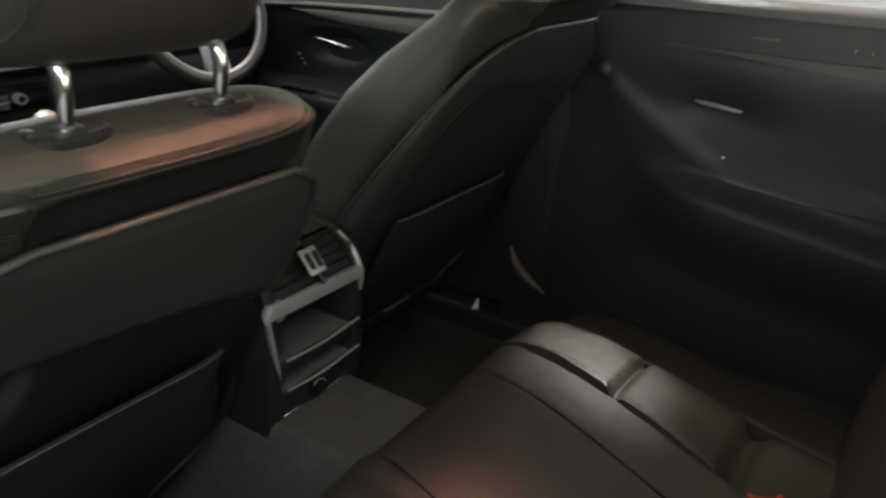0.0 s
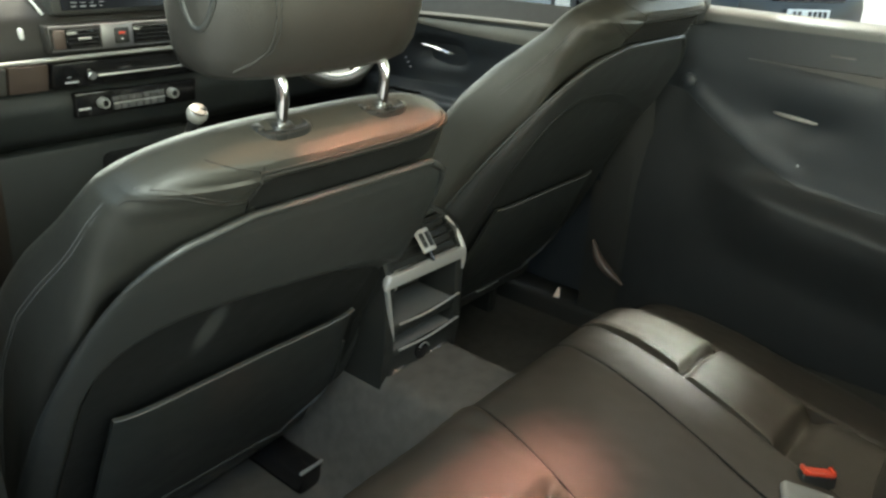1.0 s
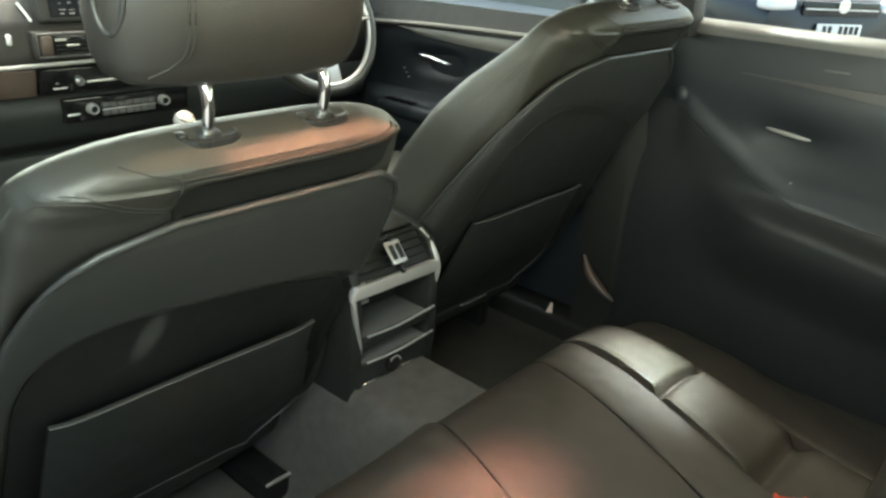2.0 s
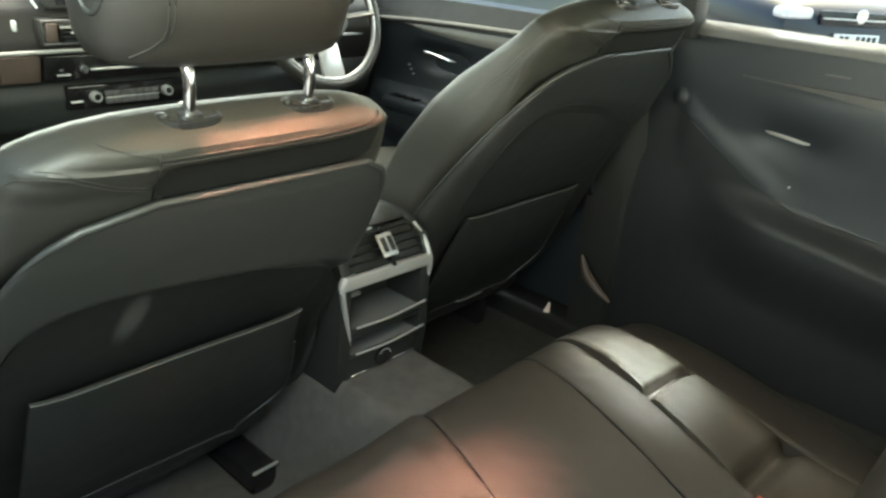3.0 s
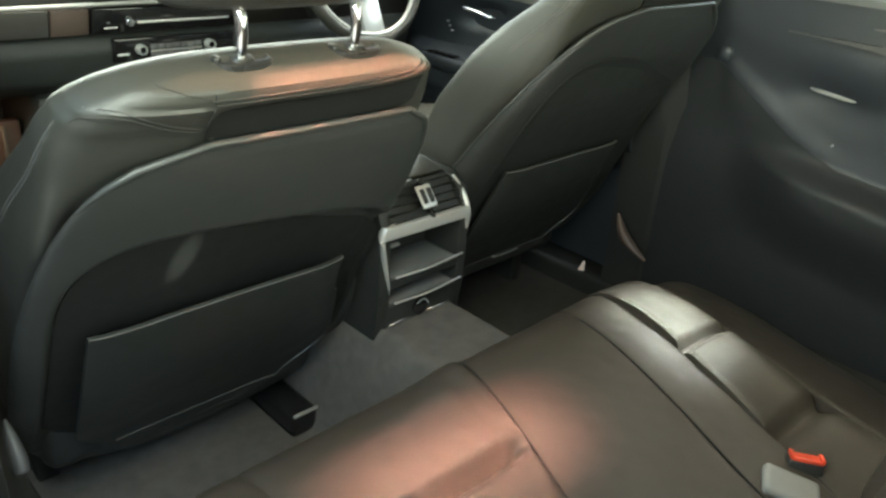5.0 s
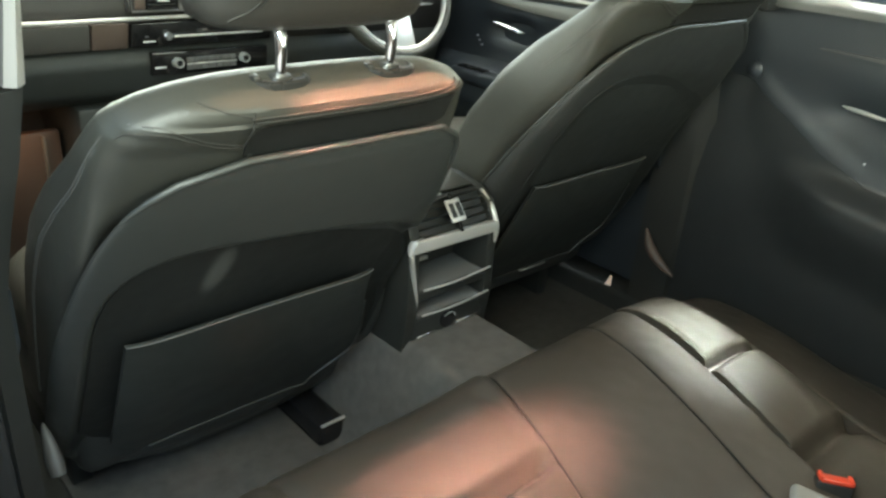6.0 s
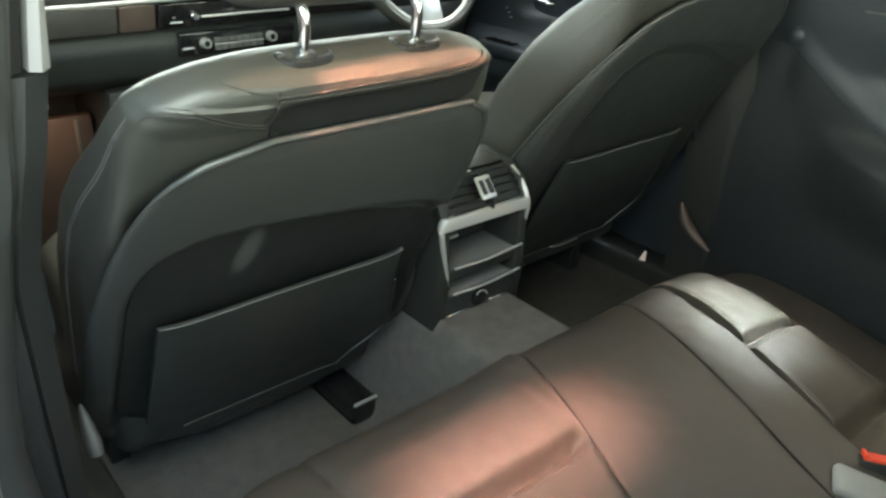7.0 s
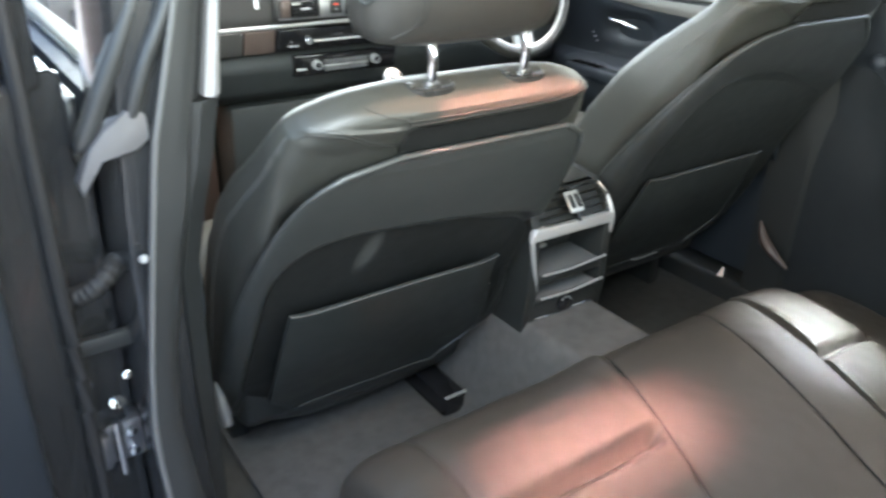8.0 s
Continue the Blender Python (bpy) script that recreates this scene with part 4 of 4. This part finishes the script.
part("slot_plate", rbox(0.780, 0.7832, -0.486, -0.436, 0.8085, 0.8125, 0.0012), SEAL_GREY, dr, "narrow grey slot plate")
for y, z in ((-0.617, 0.806), (-0.645, 0.803)):
    part("stud", lathe([(0.0, 0.0), (0.0030, 0.0), (0.0024, 0.003), (0.0, 0.0036)], pose(0.7845, y, z, 0, -90)), CHROME, dr)
part("pull_cap", lathe([(0.0, 0.0), (0.018, 0.0), (0.018, 0.012), (0.010, 0.018), (0.0, 0.019)], pose(0.775, -0.152, 0.713, 0, -90)), DOOR_BLACK, dr)
part("lock_light", rbox(0.762, 0.772, -0.432, -0.427, 0.570, 0.575, 0.002), LENS, dr)
part("outer_skin", rbox(0.835, 0.86, -1.06, -0.03, -0.02, 0.84, 0.01), PAINT, dr)
part("window_frame", merged(rbox(0.735, 0.80, -0.160, -0.118, 0.84, 1.16, 0.008), prism([(-0.118, 1.13), (-0.118, 1.17), (-1.02, 1.12), (-1.10, 0.86), (-1.06, 0.86), (-0.98, 1.085)], "x", 0.735, 0.79)), PLASTIC, dr, "black window frame")
gl = part("window_pane", rbox(0.792, 0.796, -1.05, -0.14, 0.84, 1.14, 0.0), GLASS, dr, "clear side glass")
gl.visible_shadow = False

setting("sill_step_right", tube(curve_points([(0.697, -0.004, 0.285), (0.690, -0.029, 0.243), (0.686, -0.060, 0.220), (0.690, -0.105, 0.192)], 16), [0.004 + 0.010 * math.sin(math.pi * k / 16) for k in range(17)], 10), TRIM_BROWN, "brown edging at the foot of the centre pillar", "trim")

# ---- right front door ----


def front_panel(u, v):
    y = 0.02 + 1.2 * u
    z = 0.08 + 0.70 * v
    x = 0.786
    x -= 0.055 * smooth_step(0.57, 0.54, z) * smooth_step(0.36, 0.46, z) * smooth_step(0.95, 0.80, y)
    x += 0.024 * math.exp(-((y - 0.62) / 0.085) ** 4 - ((z - 0.665) / 0.04) ** 4)
    x += 0.03 * math.exp(-((y - 0.50) / 0.22) ** 4 - ((z - 0.625) / 0.075) ** 4)
    return (x, y, z)


df = thing("front_door", (0.82, 0.6, 0.06), "closed driver's door, black with a taupe belt panel", "car door", "front doors")
part("door_panel", grid(front_panel, 80, 60, skirt=(0.04, 0, 0)), DOOR_BLACK, df)
BELT_TOP = [(0.0, 0.796), (0.30, 0.790), (0.50, 0.784), (0.69, 0.776), (0.915, 0.760), (1.22, 0.732)]
PAD_TOP = [(0.05, 0.778), (0.30, 0.766), (0.50, 0.761), (0.68, 0.758), (0.77, 0.754)]
PAD_FOOT = [(0.05, 0.722), (0.36, 0.727), (0.55, 0.731), (0.68, 0.739), (0.77, 0.752)]
part("belt_trim", grid(lambda u, v: (0.778 - 0.008 * math.sin(math.pi * v), 1.22 * u, lerp_table(BELT_TOP, 1.22 * u) - 0.014 * v), 40, 8, skirt=(0.012, 0, 0)), TRIM_GREY, df, "taupe leatherette belt trim")
part("belt_panel", grid(lambda u, v: (0.780 - 0.005 * math.sin(math.pi * v), 0.05 + 0.72 * u, lerp_table(PAD_TOP, 0.05 + 0.72 * u) * (1 - v) + lerp_table(PAD_FOOT, 0.05 + 0.72 * u) * v), 40, 8, skirt=(0.012, 0, 0)), TRIM_GREY, df, "taupe leatherette wedge panel")
part("black_strip", grid(lambda u, v: (0.780 + 0.034 * v, 1.22 * u, lerp_table(BELT_TOP, 1.22 * u) + 0.001 + (0.838 - 0.012 * u - lerp_table(BELT_TOP, 1.22 * u)) * v), 30, 4, skirt=(0.01, 0, -0.01)), RUBBER, df, "dull black strip below the glass")
part("door_handle", tube(curve_points([(0.786, 0.685, 0.684), (0.770, 0.665, 0.684), (0.766, 0.61, 0.679), (0.768, 0.565, 0.673), (0.780, 0.55, 0.672)], 20), [0.003 + 0.004 * math.sin(math.pi * k / 20) for k in range(21)], 10), CHROME, df, "slim chrome door handle")
part("armrest", rbox(0.70, 0.775, 0.15, 0.78, 0.50, 0.545, 0.018, 3), DOOR_BLACK, df)
for k in range(4):
    part("window_switch", rbox(0.712, 0.742, 0.64 + 0.03 * k, 0.66 + 0.03 * k, 0.546, 0.552, 0.002), GLOSS, df)
for k in range(3):
    part("lock_light", rbox(0.774, 0.782, 0.735 - 0.010 * k, 0.740 - 0.010 * k, 0.632 - 0.012 * k, 0.637 - 0.012 * k, 0.001), LENS, df)
part("outer_skin", rbox(0.85, 0.875, 0.0, 1.25, -0.02, 0.80, 0.01), PAINT, df)
gl = part("window_pane", rbox(0.812, 0.816, 0.02, 1.20, 0.81, 1.14, 0.0), GLASS, df, "clear side glass")
gl.visible_shadow = False

# ---- left front door (closed) ----
dl = thing("front_door", (-0.82, 0.6, 0.06), "closed front passenger door with brown lower panel", "car door", "front doors")
part("door_panel", grid(lambda u, v: tuple(a * b for a, b in zip(front_panel(u, v), (-1, 1, 1))), 80, 60, skirt=(-0.04, 0, 0)), DOOR_BLACK, dl)
part("outer_skin", rbox(-0.875, -0.85, 0.04, 1.25, -0.02, 0.80, 0.01), PAINT, dl)
part("lower_panel", rbox(-0.745, -0.728, 0.20, 0.85, 0.30, 0.56, 0.008), TRIM_BROWN, dl, "brown lower trim panel")
part("ledge", rbox(-0.80, -0.765, 0.10, 1.2, 0.785, 0.81, 0.008), TRIM_GREY, dl)
gl = part("window_pane", rbox(-0.816, -0.812, 0.10, 1.20, 0.81, 1.14, 0.0), GLASS, dl, "clear side glass")
gl.visible_shadow = False

# ---- left rear door, swung open ----
swing = pose(-0.872, 0.035, 0.0) @ pose(0, 0, 0, 0, 0, -68) @ pose(0, 0, 0)


def on_swing(bm):
    bm.transform(swing)
    return bm


# local: the door runs along -y from its hinges; +x is its inner face
do = thing("rear_door", (-1.0, 0.02, 0.0), "open rear door in dark grey paint, seen at its hinges", "car door", "rear doors")
part("door_shell", on_swing(prism([(0.02, 0.0), (0.012, -0.06), (0.05, -0.075), (0.055, -0.14), (0.03, -1.02), (-0.09, -1.02), (-0.095, 0.0)], "z", 0.0, 0.84, 0.010)), PAINT, do, "dark grey painted door shell")
part("door_panel", on_swing(rbox(0.045, 0.075, -1.0, -0.15, 0.05, 0.82, 0.015, 3)), DOOR_BLACK, do)
part("window_ledge", on_swing(rbox(0.03, 0.082, -0.98, -0.13, 0.82, 0.85, 0.01, 3)), TRIM_GREY, do, "taupe leatherette window ledge")
part("window_frame", on_swing(merged(rbox(-0.03, 0.03, -0.09, -0.03, 0.82, 1.15, 0.012), prism([(-0.03, 1.11), (-0.03, 1.16), (-0.92, 1.11), (-1.0, 0.84), (-0.95, 0.84), (-0.88, 1.07)], "x", -0.03, 0.02))), PAINT, do, "painted window frame")
gl = part("window_pane", on_swing(rbox(-0.012, -0.008, -0.95, -0.08, 0.82, 1.12, 0.0)), GLASS, do, "clear side glass")
gl.visible_shadow = False
part("door_seal", on_swing(tube(curve_points([(0.052, -0.085, 0.03), (0.058, -0.08, 0.3), (0.058, -0.08, 0.6), (0.05, -0.075, 0.84), (0.025, -0.06, 1.1)], 24), 0.009, 8)), RUBBER, do)
for hz in (0.285,):
    hg = part("hinge", merged(rbox(-0.905, -0.850, 0.005, 0.045, hz - 0.035, hz + 0.035, 0.006), rbox(-0.93, -0.90, -0.012, 0.03, hz - 0.03, hz + 0.03, 0.005)), STEEL, do, "bare steel hinge")
    part("hinge_pin", lathe([(0.0, -0.048), (0.008, -0.048), (0.009, 0.048), (0.0, 0.05)], pose(-0.888, -0.002, hz)), CHROME, hg)
    for dz in (-0.018, 0.018):
        part("bolt", lathe([(0.0, 0.0), (0.009, 0.0), (0.008, 0.006), (0.0, 0.007)], pose(-0.868, 0.004, hz + dz, 90)), CHROME, hg)
for bz, r in ((0.372, 0.011), (0.412, 0.007)):
    part("bolt", lathe([(0.0, 0.0), (r, 0.0), (r * 0.9, 0.007), (0.0, 0.008)], pose(-0.882 + 0.5 * (bz - 0.372), -0.012, bz, 70)), CHROME, do, "bright bolt head")
part("check_strap", rbox(-0.935, -0.845, -0.010, 0.006, 0.455, 0.480, 0.004), PLASTIC, do, "door check strap")
part("cable_boot", tube(curve_points([(-0.845, 0.0, 0.585), (-0.872, -0.03, 0.575), (-0.90, -0.028, 0.56), (-0.93, -0.01, 0.55)], 24), [0.013 + 0.002 * (k % 2) for k in range(25)], 12), RUBBER, do, "ribbed rubber cable boot")

# ---- dashboard ----
da = thing("dashboard", (0.0, 1.05, 0.4), "dark dashboard with brown inlay, silver strip and round control knobs", "dashboard")
part("upper_body", prism([(0.86, 0.722), (0.872, 0.79), (0.93, 0.855), (1.10, 0.885), (1.28, 0.87), (1.28, 0.60), (0.90, 0.60)], "x", -0.74, 0.76, 0.012), DASH, da, "soft black upper dashboard")
part("lower_body", prism([(0.885, 0.640), (0.872, 0.60), (0.895, 0.53), (0.96, 0.492), (1.28, 0.485), (1.28, 0.66)], "x", -0.735, 0.755, 0.012), LOWER_DASH, da, "dark grey lower dashboard and glovebox")
part("stack_flank", prism([(0.90, 0.50), (0.93, 0.02), (1.20, 0.02), (1.20, 0.50)], "x", -0.355, 0.13, 0.012), LOWER_DASH, da, "dark grey flank below the centre stack")
part("silver_strip", tube([(-0.73, 0.868, 0.706), (-0.4, 0.848, 0.707), (-0.10, 0.842, 0.711), (0.12, 0.842, 0.712), (0.7, 0.868, 0.712)], 0.0048, 8), SILVER, da, "thin satin silver strip")
for a, b, skin in ((-0.72, -0.322, INLAY_GREY), (-0.318, -0.236, TRIM_BROWN)):
    part("inlay", prism([(0.850, 0.699), (0.866, 0.640), (0.89, 0.640), (0.89, 0.699)], "x", a, b, 0.003), skin, da, "matt inlay panel")
part("radio_panel", prism([(0.842, 0.699), (0.856, 0.642), (0.89, 0.642), (0.89, 0.699)], "x", -0.232, 0.13, 0.004), GLOSS, da, "gloss black audio panel")
part("slot", rbox(-0.135, 0.10, 0.8395, 0.845, 0.664, 0.669, 0.001), SILVER, da, "bright disc slot edge")
k1 = part("knob", lathe([(0.0, 0.0), (0.011, 0.0), (0.011, 0.012), (0.008, 0.016), (0.0, 0.016)], pose(-0.150, 0.850, 0.668, 90)), CHROME, da, "small bright knob")
part("marking", rbox(-0.208, -0.178, 0.846, 0.848, 0.655, 0.6575, 0.0005, 1), MIRROR_WHITE, da)
part("marking", rbox(-0.202, -0.194, 0.846, 0.848, 0.666, 0.669, 0.0005, 1), STEEL, da)
# centre vents
part("vent_surround", prism([(0.845, 0.778), (0.838, 0.722), (0.89, 0.722), (0.89, 0.778)], "x", -0.236, 0.16, 0.004), DASH, da, "dark grey vent surround")
part("vent_frame", tube([(-0.230, 0.838, 0.726), (0.154, 0.838, 0.726), (0.154, 0.843, 0.774), (-0.230, 0.843, 0.774)], 0.0028, 8, closed=True), STEEL, da, "thin grey vent frame")
part("thumb_wheel", rbox(-0.224, -0.200, 0.832, 0.842, 0.730, 0.770, 0.004), TRIM_BROWN, da, "ribbed thumb wheel")
for a, b in ((-0.198, -0.124), (-0.044, 0.15)):
    part("vent_bed", rbox(a, b, 0.834, 0.842, 0.728, 0.770, 0.003), GLOSS, da)
    for k in range(5):
        part("vent_slat", rbox(a + 0.004, b - 0.004, 0.831, 0.840, 0.7315 + 0.009 * k, 0.7330 + 0.009 * k, 0.0006, 1), RUBBER, da)
    part("vent_tab", rbox((a + b) / 2 - 0.014, (a + b) / 2 + 0.014, 0.8265, 0.8305, 0.7475, 0.7525, 0.001), SILVER, da)
part("hazard_plate", rbox(-0.122, -0.046, 0.832, 0.842, 0.724, 0.776, 0.003), STEEL, da, "grey switch plate")
part("hazard_button", rbox(-0.092, -0.058, 0.8285, 0.833, 0.734, 0.768, 0.003), PLASTIC, da, "dark hazard light button")
part("hazard_mark", rbox(-0.083, -0.068, 0.8275, 0.829, 0.754, 0.759, 0.001), RED, da, "small red mark")
part("hazard_lamp", rbox(-0.078, -0.073, 0.8275, 0.829, 0.741, 0.746, 0.001), LENS, da)
# side vent and indicator near the passenger door
part("side_vent", rbox(-0.70, -0.56, 0.850, 0.870, 0.725, 0.775, 0.005), GLOSS, da)
for k in range(2):
    part("vent_fin", rbox(-0.56 + 0.04 * k, -0.552 + 0.04 * k, 0.846, 0.851, 0.735, 0.77, 0.001), MIRROR_WHITE, da)
# climate unit
part("climate_panel", prism([(0.862, 0.626), (0.868, 0.570), (0.91, 0.570), (0.91, 0.626)], "x", -0.185, 0.125, 0.004), GLOSS, da, "gloss black climate panel")
for kx in (-0.123, 0.054):
    kn = part("knob", lathe([(0.0, 0.0), (0.0125, 0.0), (0.0120, 0.016), (0.0105, 0.021), (0.0090, 0.021), (0.0078, 0.018), (0.0, 0.018)], pose(kx, 0.866, 0.600, 90)), SILVER, da, "round temperature knob with a bright ring")
    part("knob_face", lathe([(0.0, 0.0185), (0.0076, 0.0185), (0.0070, 0.0198), (0.0, 0.0202)], pose(kx, 0.866, 0.600, 90)), GLOSS, kn, "dark knob face")
for k in range(7):
    for za, zb in ((0.598, 0.610), (0.580, 0.592)):
        part("button", rbox(-0.099 + 0.019 * k, -0.0815 + 0.019 * k, 0.858, 0.866, za, zb, 0.002), BUTTON, da)
part("button_strip", rbox(-0.100, 0.034, 0.8565, 0.860, 0.5935, 0.5965, 0.001), SILVER, da, "thin bright strip between the buttons")
part("button", rbox(-0.178, -0.150, 0.862, 0.868, 0.588, 0.592, 0.001), MIRROR_WHITE, da)
# screen
scr = part("screen_housing", prism([(0.855, 0.795), (0.875, 0.90), (0.93, 0.90), (0.93, 0.795)], "x", -0.21, 0.11, 0.008), PLASTIC, da, "screen housing")
part("screen", rbox(-0.19, 0.09, -0.002, 0.002, -0.042, 0.042, 0.001, 1, pose(0, 0.861, 0.847, -10.8)), SCREEN, scr, "dark navigation screen")
random.seed(5)
for h in (-0.036, -0.028, -0.014, 0.002):
    for a in (-0.170, -0.150, -0.128, -0.106):
        part("screen_mark", rbox(a, a + random.uniform(0.004, 0.014), -0.0035, -0.0022, h, h + random.uniform(0.001, 0.003), 0.0, 1, pose(0, 0.861, 0.847, -10.8)), LENS, scr, smooth=False)
# White stands in for chrome shine and a reflected spot.
part("bright_slat", tube([(-0.222, 0.876, 0.797), (-0.229, 0.888, 0.815), (-0.236, 0.902, 0.832)], 0.0028, 8), MIRROR_WHITE, da, "slim slat, white for its chrome shine")
part("bright_fin", rbox(-0.281, -0.273, 0.856, 0.872, 0.752, 0.774, 0.003), MIRROR_WHITE, da, "small fin, white for a reflected spot")
part("instrument_hood", prism([(0.80, 0.80), (0.80, 0.90), (0.86, 0.935), (1.0, 0.90), (1.0, 0.78)], "x", 0.20, 0.62, 0.02), PLASTIC, da, "hooded instrument binnacle")

part("footwell_panel", rbox(-0.70, -0.365, 1.02, 1.05, 0.02, 0.425, 0.01), TRIM_BROWN, da, "brown lined footwell panel")
part("footwell_rib", rbox(-0.412, -0.404, 1.008, 1.021, 0.28, 0.415, 0.003), TRIM_GREY, da)
part("footwell_lamp", rbox(-0.52, -0.48, 0.92, 0.95, 0.4765, 0.490, 0.003), LENS, da, "small warm footwell lamp")

# ---- steering wheel ----
sw = thing("steering_wheel", (0.41, 0.72, 0.70), "dark leather steering wheel with silver spokes", "steering wheel")
wm = pose(0.395, 0.685, 0.795, 68)
part("rim", merged(tube([wm @ Vector((0.182 * math.cos(a), 0.182 * math.sin(a), 0)) for a in np.linspace(0, math.tau, 64, endpoint=False)], 0.015, 12, closed=True, up=tuple(wm.to_3x3() @ Vector((0, 0, 1))))), LEATHER, sw)
part("rim_inlay", merged(tube([wm @ Vector((0.168 * math.cos(a), 0.168 * math.sin(a), 0.008)) for a in np.linspace(math.radians(185), math.radians(385), 60)], 0.0055, 8)), SILVER, sw, "bright inner rim strip")
part("hub", lathe([(0.0, -0.03), (0.075, -0.03), (0.080, 0.0), (0.070, 0.022), (0.0, 0.030)], wm), PLASTIC, sw)
for ang in (180, 0):
    a = radians(ang)
    part("spoke", tube([wm @ Vector((0.07 * math.cos(a), -0.01, 0.0)), wm @ Vector((0.17 * math.cos(a), 0.0, 0.0))], 0.018, 10, flat=0.4), PLASTIC, sw)
part("spoke", prism([(-0.035, -0.17), (0.035, -0.17), (0.030, -0.075), (-0.030, -0.075)], "z", -0.006, 0.006, 0.003), SILVER, sw, "satin silver lower spoke")
sw.children[-1].data.transform(wm)
part("column", tube([wm @ Vector((0, 0, -0.02)), (0.40, 0.95, 0.66)], 0.05, 14), PLASTIC, sw)

# ---- outside: parked car, wall ----
pc = thing("parked_car", (8.4, 3.0, -0.30), "tall dark navy parked car with a white number plate", "car")
cm = pose(7.23, 1.26, -0.30, 0, 0, 58)   # local -x is the car's nose


def car_part(name, bm, mat, parent, label=""):
    bm.transform(cm)
    return part(name, bm, mat, parent, label)


secs = []
for xx, hw, z0, z1 in ((0.0, 0.60, 0.24, 0.82), (0.06, 0.78, 0.20, 0.92), (0.25, 0.86, 0.20, 1.00), (0.9, 0.90, 0.20, 1.08), (1.3, 0.90, 0.22, 1.12), (3.3, 0.90, 0.26, 1.18), (4.2, 0.90, 0.32, 1.26), (4.4, 0.82, 0.40, 1.15)):
    secs.append([Vector((xx, q.x, (z0 + z1) / 2 + (z1 - z0) / 2 * (-q.y))) for q in ring(hw, -1, 1, 0, 36, 4.0)])
cb = car_part("body", loft(secs), NAVY, pc, "dark navy painted body")
secs = []
for xx, hw, z1 in ((1.0, 0.78, 1.24), (1.75, 0.70, 1.66), (2.2, 0.68, 1.72), (3.4, 0.66, 1.70), (4.2, 0.70, 1.32)):
    secs.append([Vector((xx, q.x, 1.18 + (z1 - 1.18) * (0.5 - 0.5 * q.y))) for q in ring(hw, -1, 1, 0, 28, 4.5)])
car_part("cabin_glass", loft(secs), GLOSS, pc, "dark cabin glass")
for yy in (-0.66, 0.66):
    car_part("headlight", rbox(0.0, 0.20, yy - 0.17, yy + 0.17, 0.80, 0.91, 0.05, 4), LENS, pc, "clear headlight")
    car_part("fog_lamp", rbox(0.0, 0.03, yy - 0.09, yy + 0.09, 0.36, 0.44, 0.02, 3), LENS, pc)
    car_part("door_mirror", rbox(1.25, 1.40, yy * 1.45 - 0.1, yy * 1.45 + 0.1, 1.22, 1.38, 0.05, 3), NAVY, pc)
car_part("grille", rbox(-0.025, 0.02, -0.44, 0.44, 0.77, 0.90, 0.01), GLOSS, pc, "black slatted grille")
car_part("grille_bar", rbox(-0.032, -0.02, -0.42, 0.42, 0.825, 0.838, 0.002), CHROME, pc)
car_part("badge", lathe([(0.0, 0.0), (0.062, 0.0), (0.065, 0.006), (0.05, 0.010), (0.0, 0.010)], pose(-0.034, 0.0, 0.865, 0, -90)), CHROME, pc, "plain round chrome badge")
car_part("lower_grille", rbox(-0.022, 0.02, -0.55, 0.55, 0.30, 0.48, 0.01), GLOSS, pc)
pl = car_part("number_plate", rbox(-0.040, -0.028, -0.26, 0.26, 0.590, 0.702, 0.004), PLATE, pc, "white plate with dark bars")
for k in range(7):
    if k != 4:
        car_part("bar", rbox(-0.0425, -0.0405, -0.225 + 0.063 * k, -0.180 + 0.063 * k, 0.608, 0.684, 0.001), INK, pl)
for xx in (0.85, 3.35):
    for yy in (-0.80, 0.80):
        wh = car_part("wheel", lathe([(0.0, -0.09), (0.26, -0.1), (0.36, -0.09), (0.36, 0.09), (0.26, 0.1), (0.0, 0.09)], pose(xx, yy, 0.36, 90), 30), RUBBER, pc, "black tyre")
        car_part("rim", lathe([(0.0, -0.105), (0.20, -0.105), (0.215, -0.1), (0.215, 0.1), (0.20, 0.105), (0.0, 0.105)], pose(xx, yy, 0.36, 90), 24), SILVER, wh)

setting("wall_far", rbox(12.0, 12.3, 4.2, 40.0, -0.30, 5.0, 0.0), RENDER_WALL, "beige rendered wall across the forecourt", "wall")
post = thing("drainpipe", (11.9, 5.8, -0.3), "dark vertical pipe on the beige wall", "pipe")
part("pipe", tube([(11.93, 5.8, -0.30), (11.93, 5.8, 4.8)], 0.05, 10), GLOSS, post)
# Out of view; added to keep low sky light off the open side.
setting("wall_near", rbox(-4.8, -4.5, -30.0, 30.0, -0.30, 1.7, 0.0), LIGHT_BLOCK, "unseen dark wall added to block low sky light", "wall")
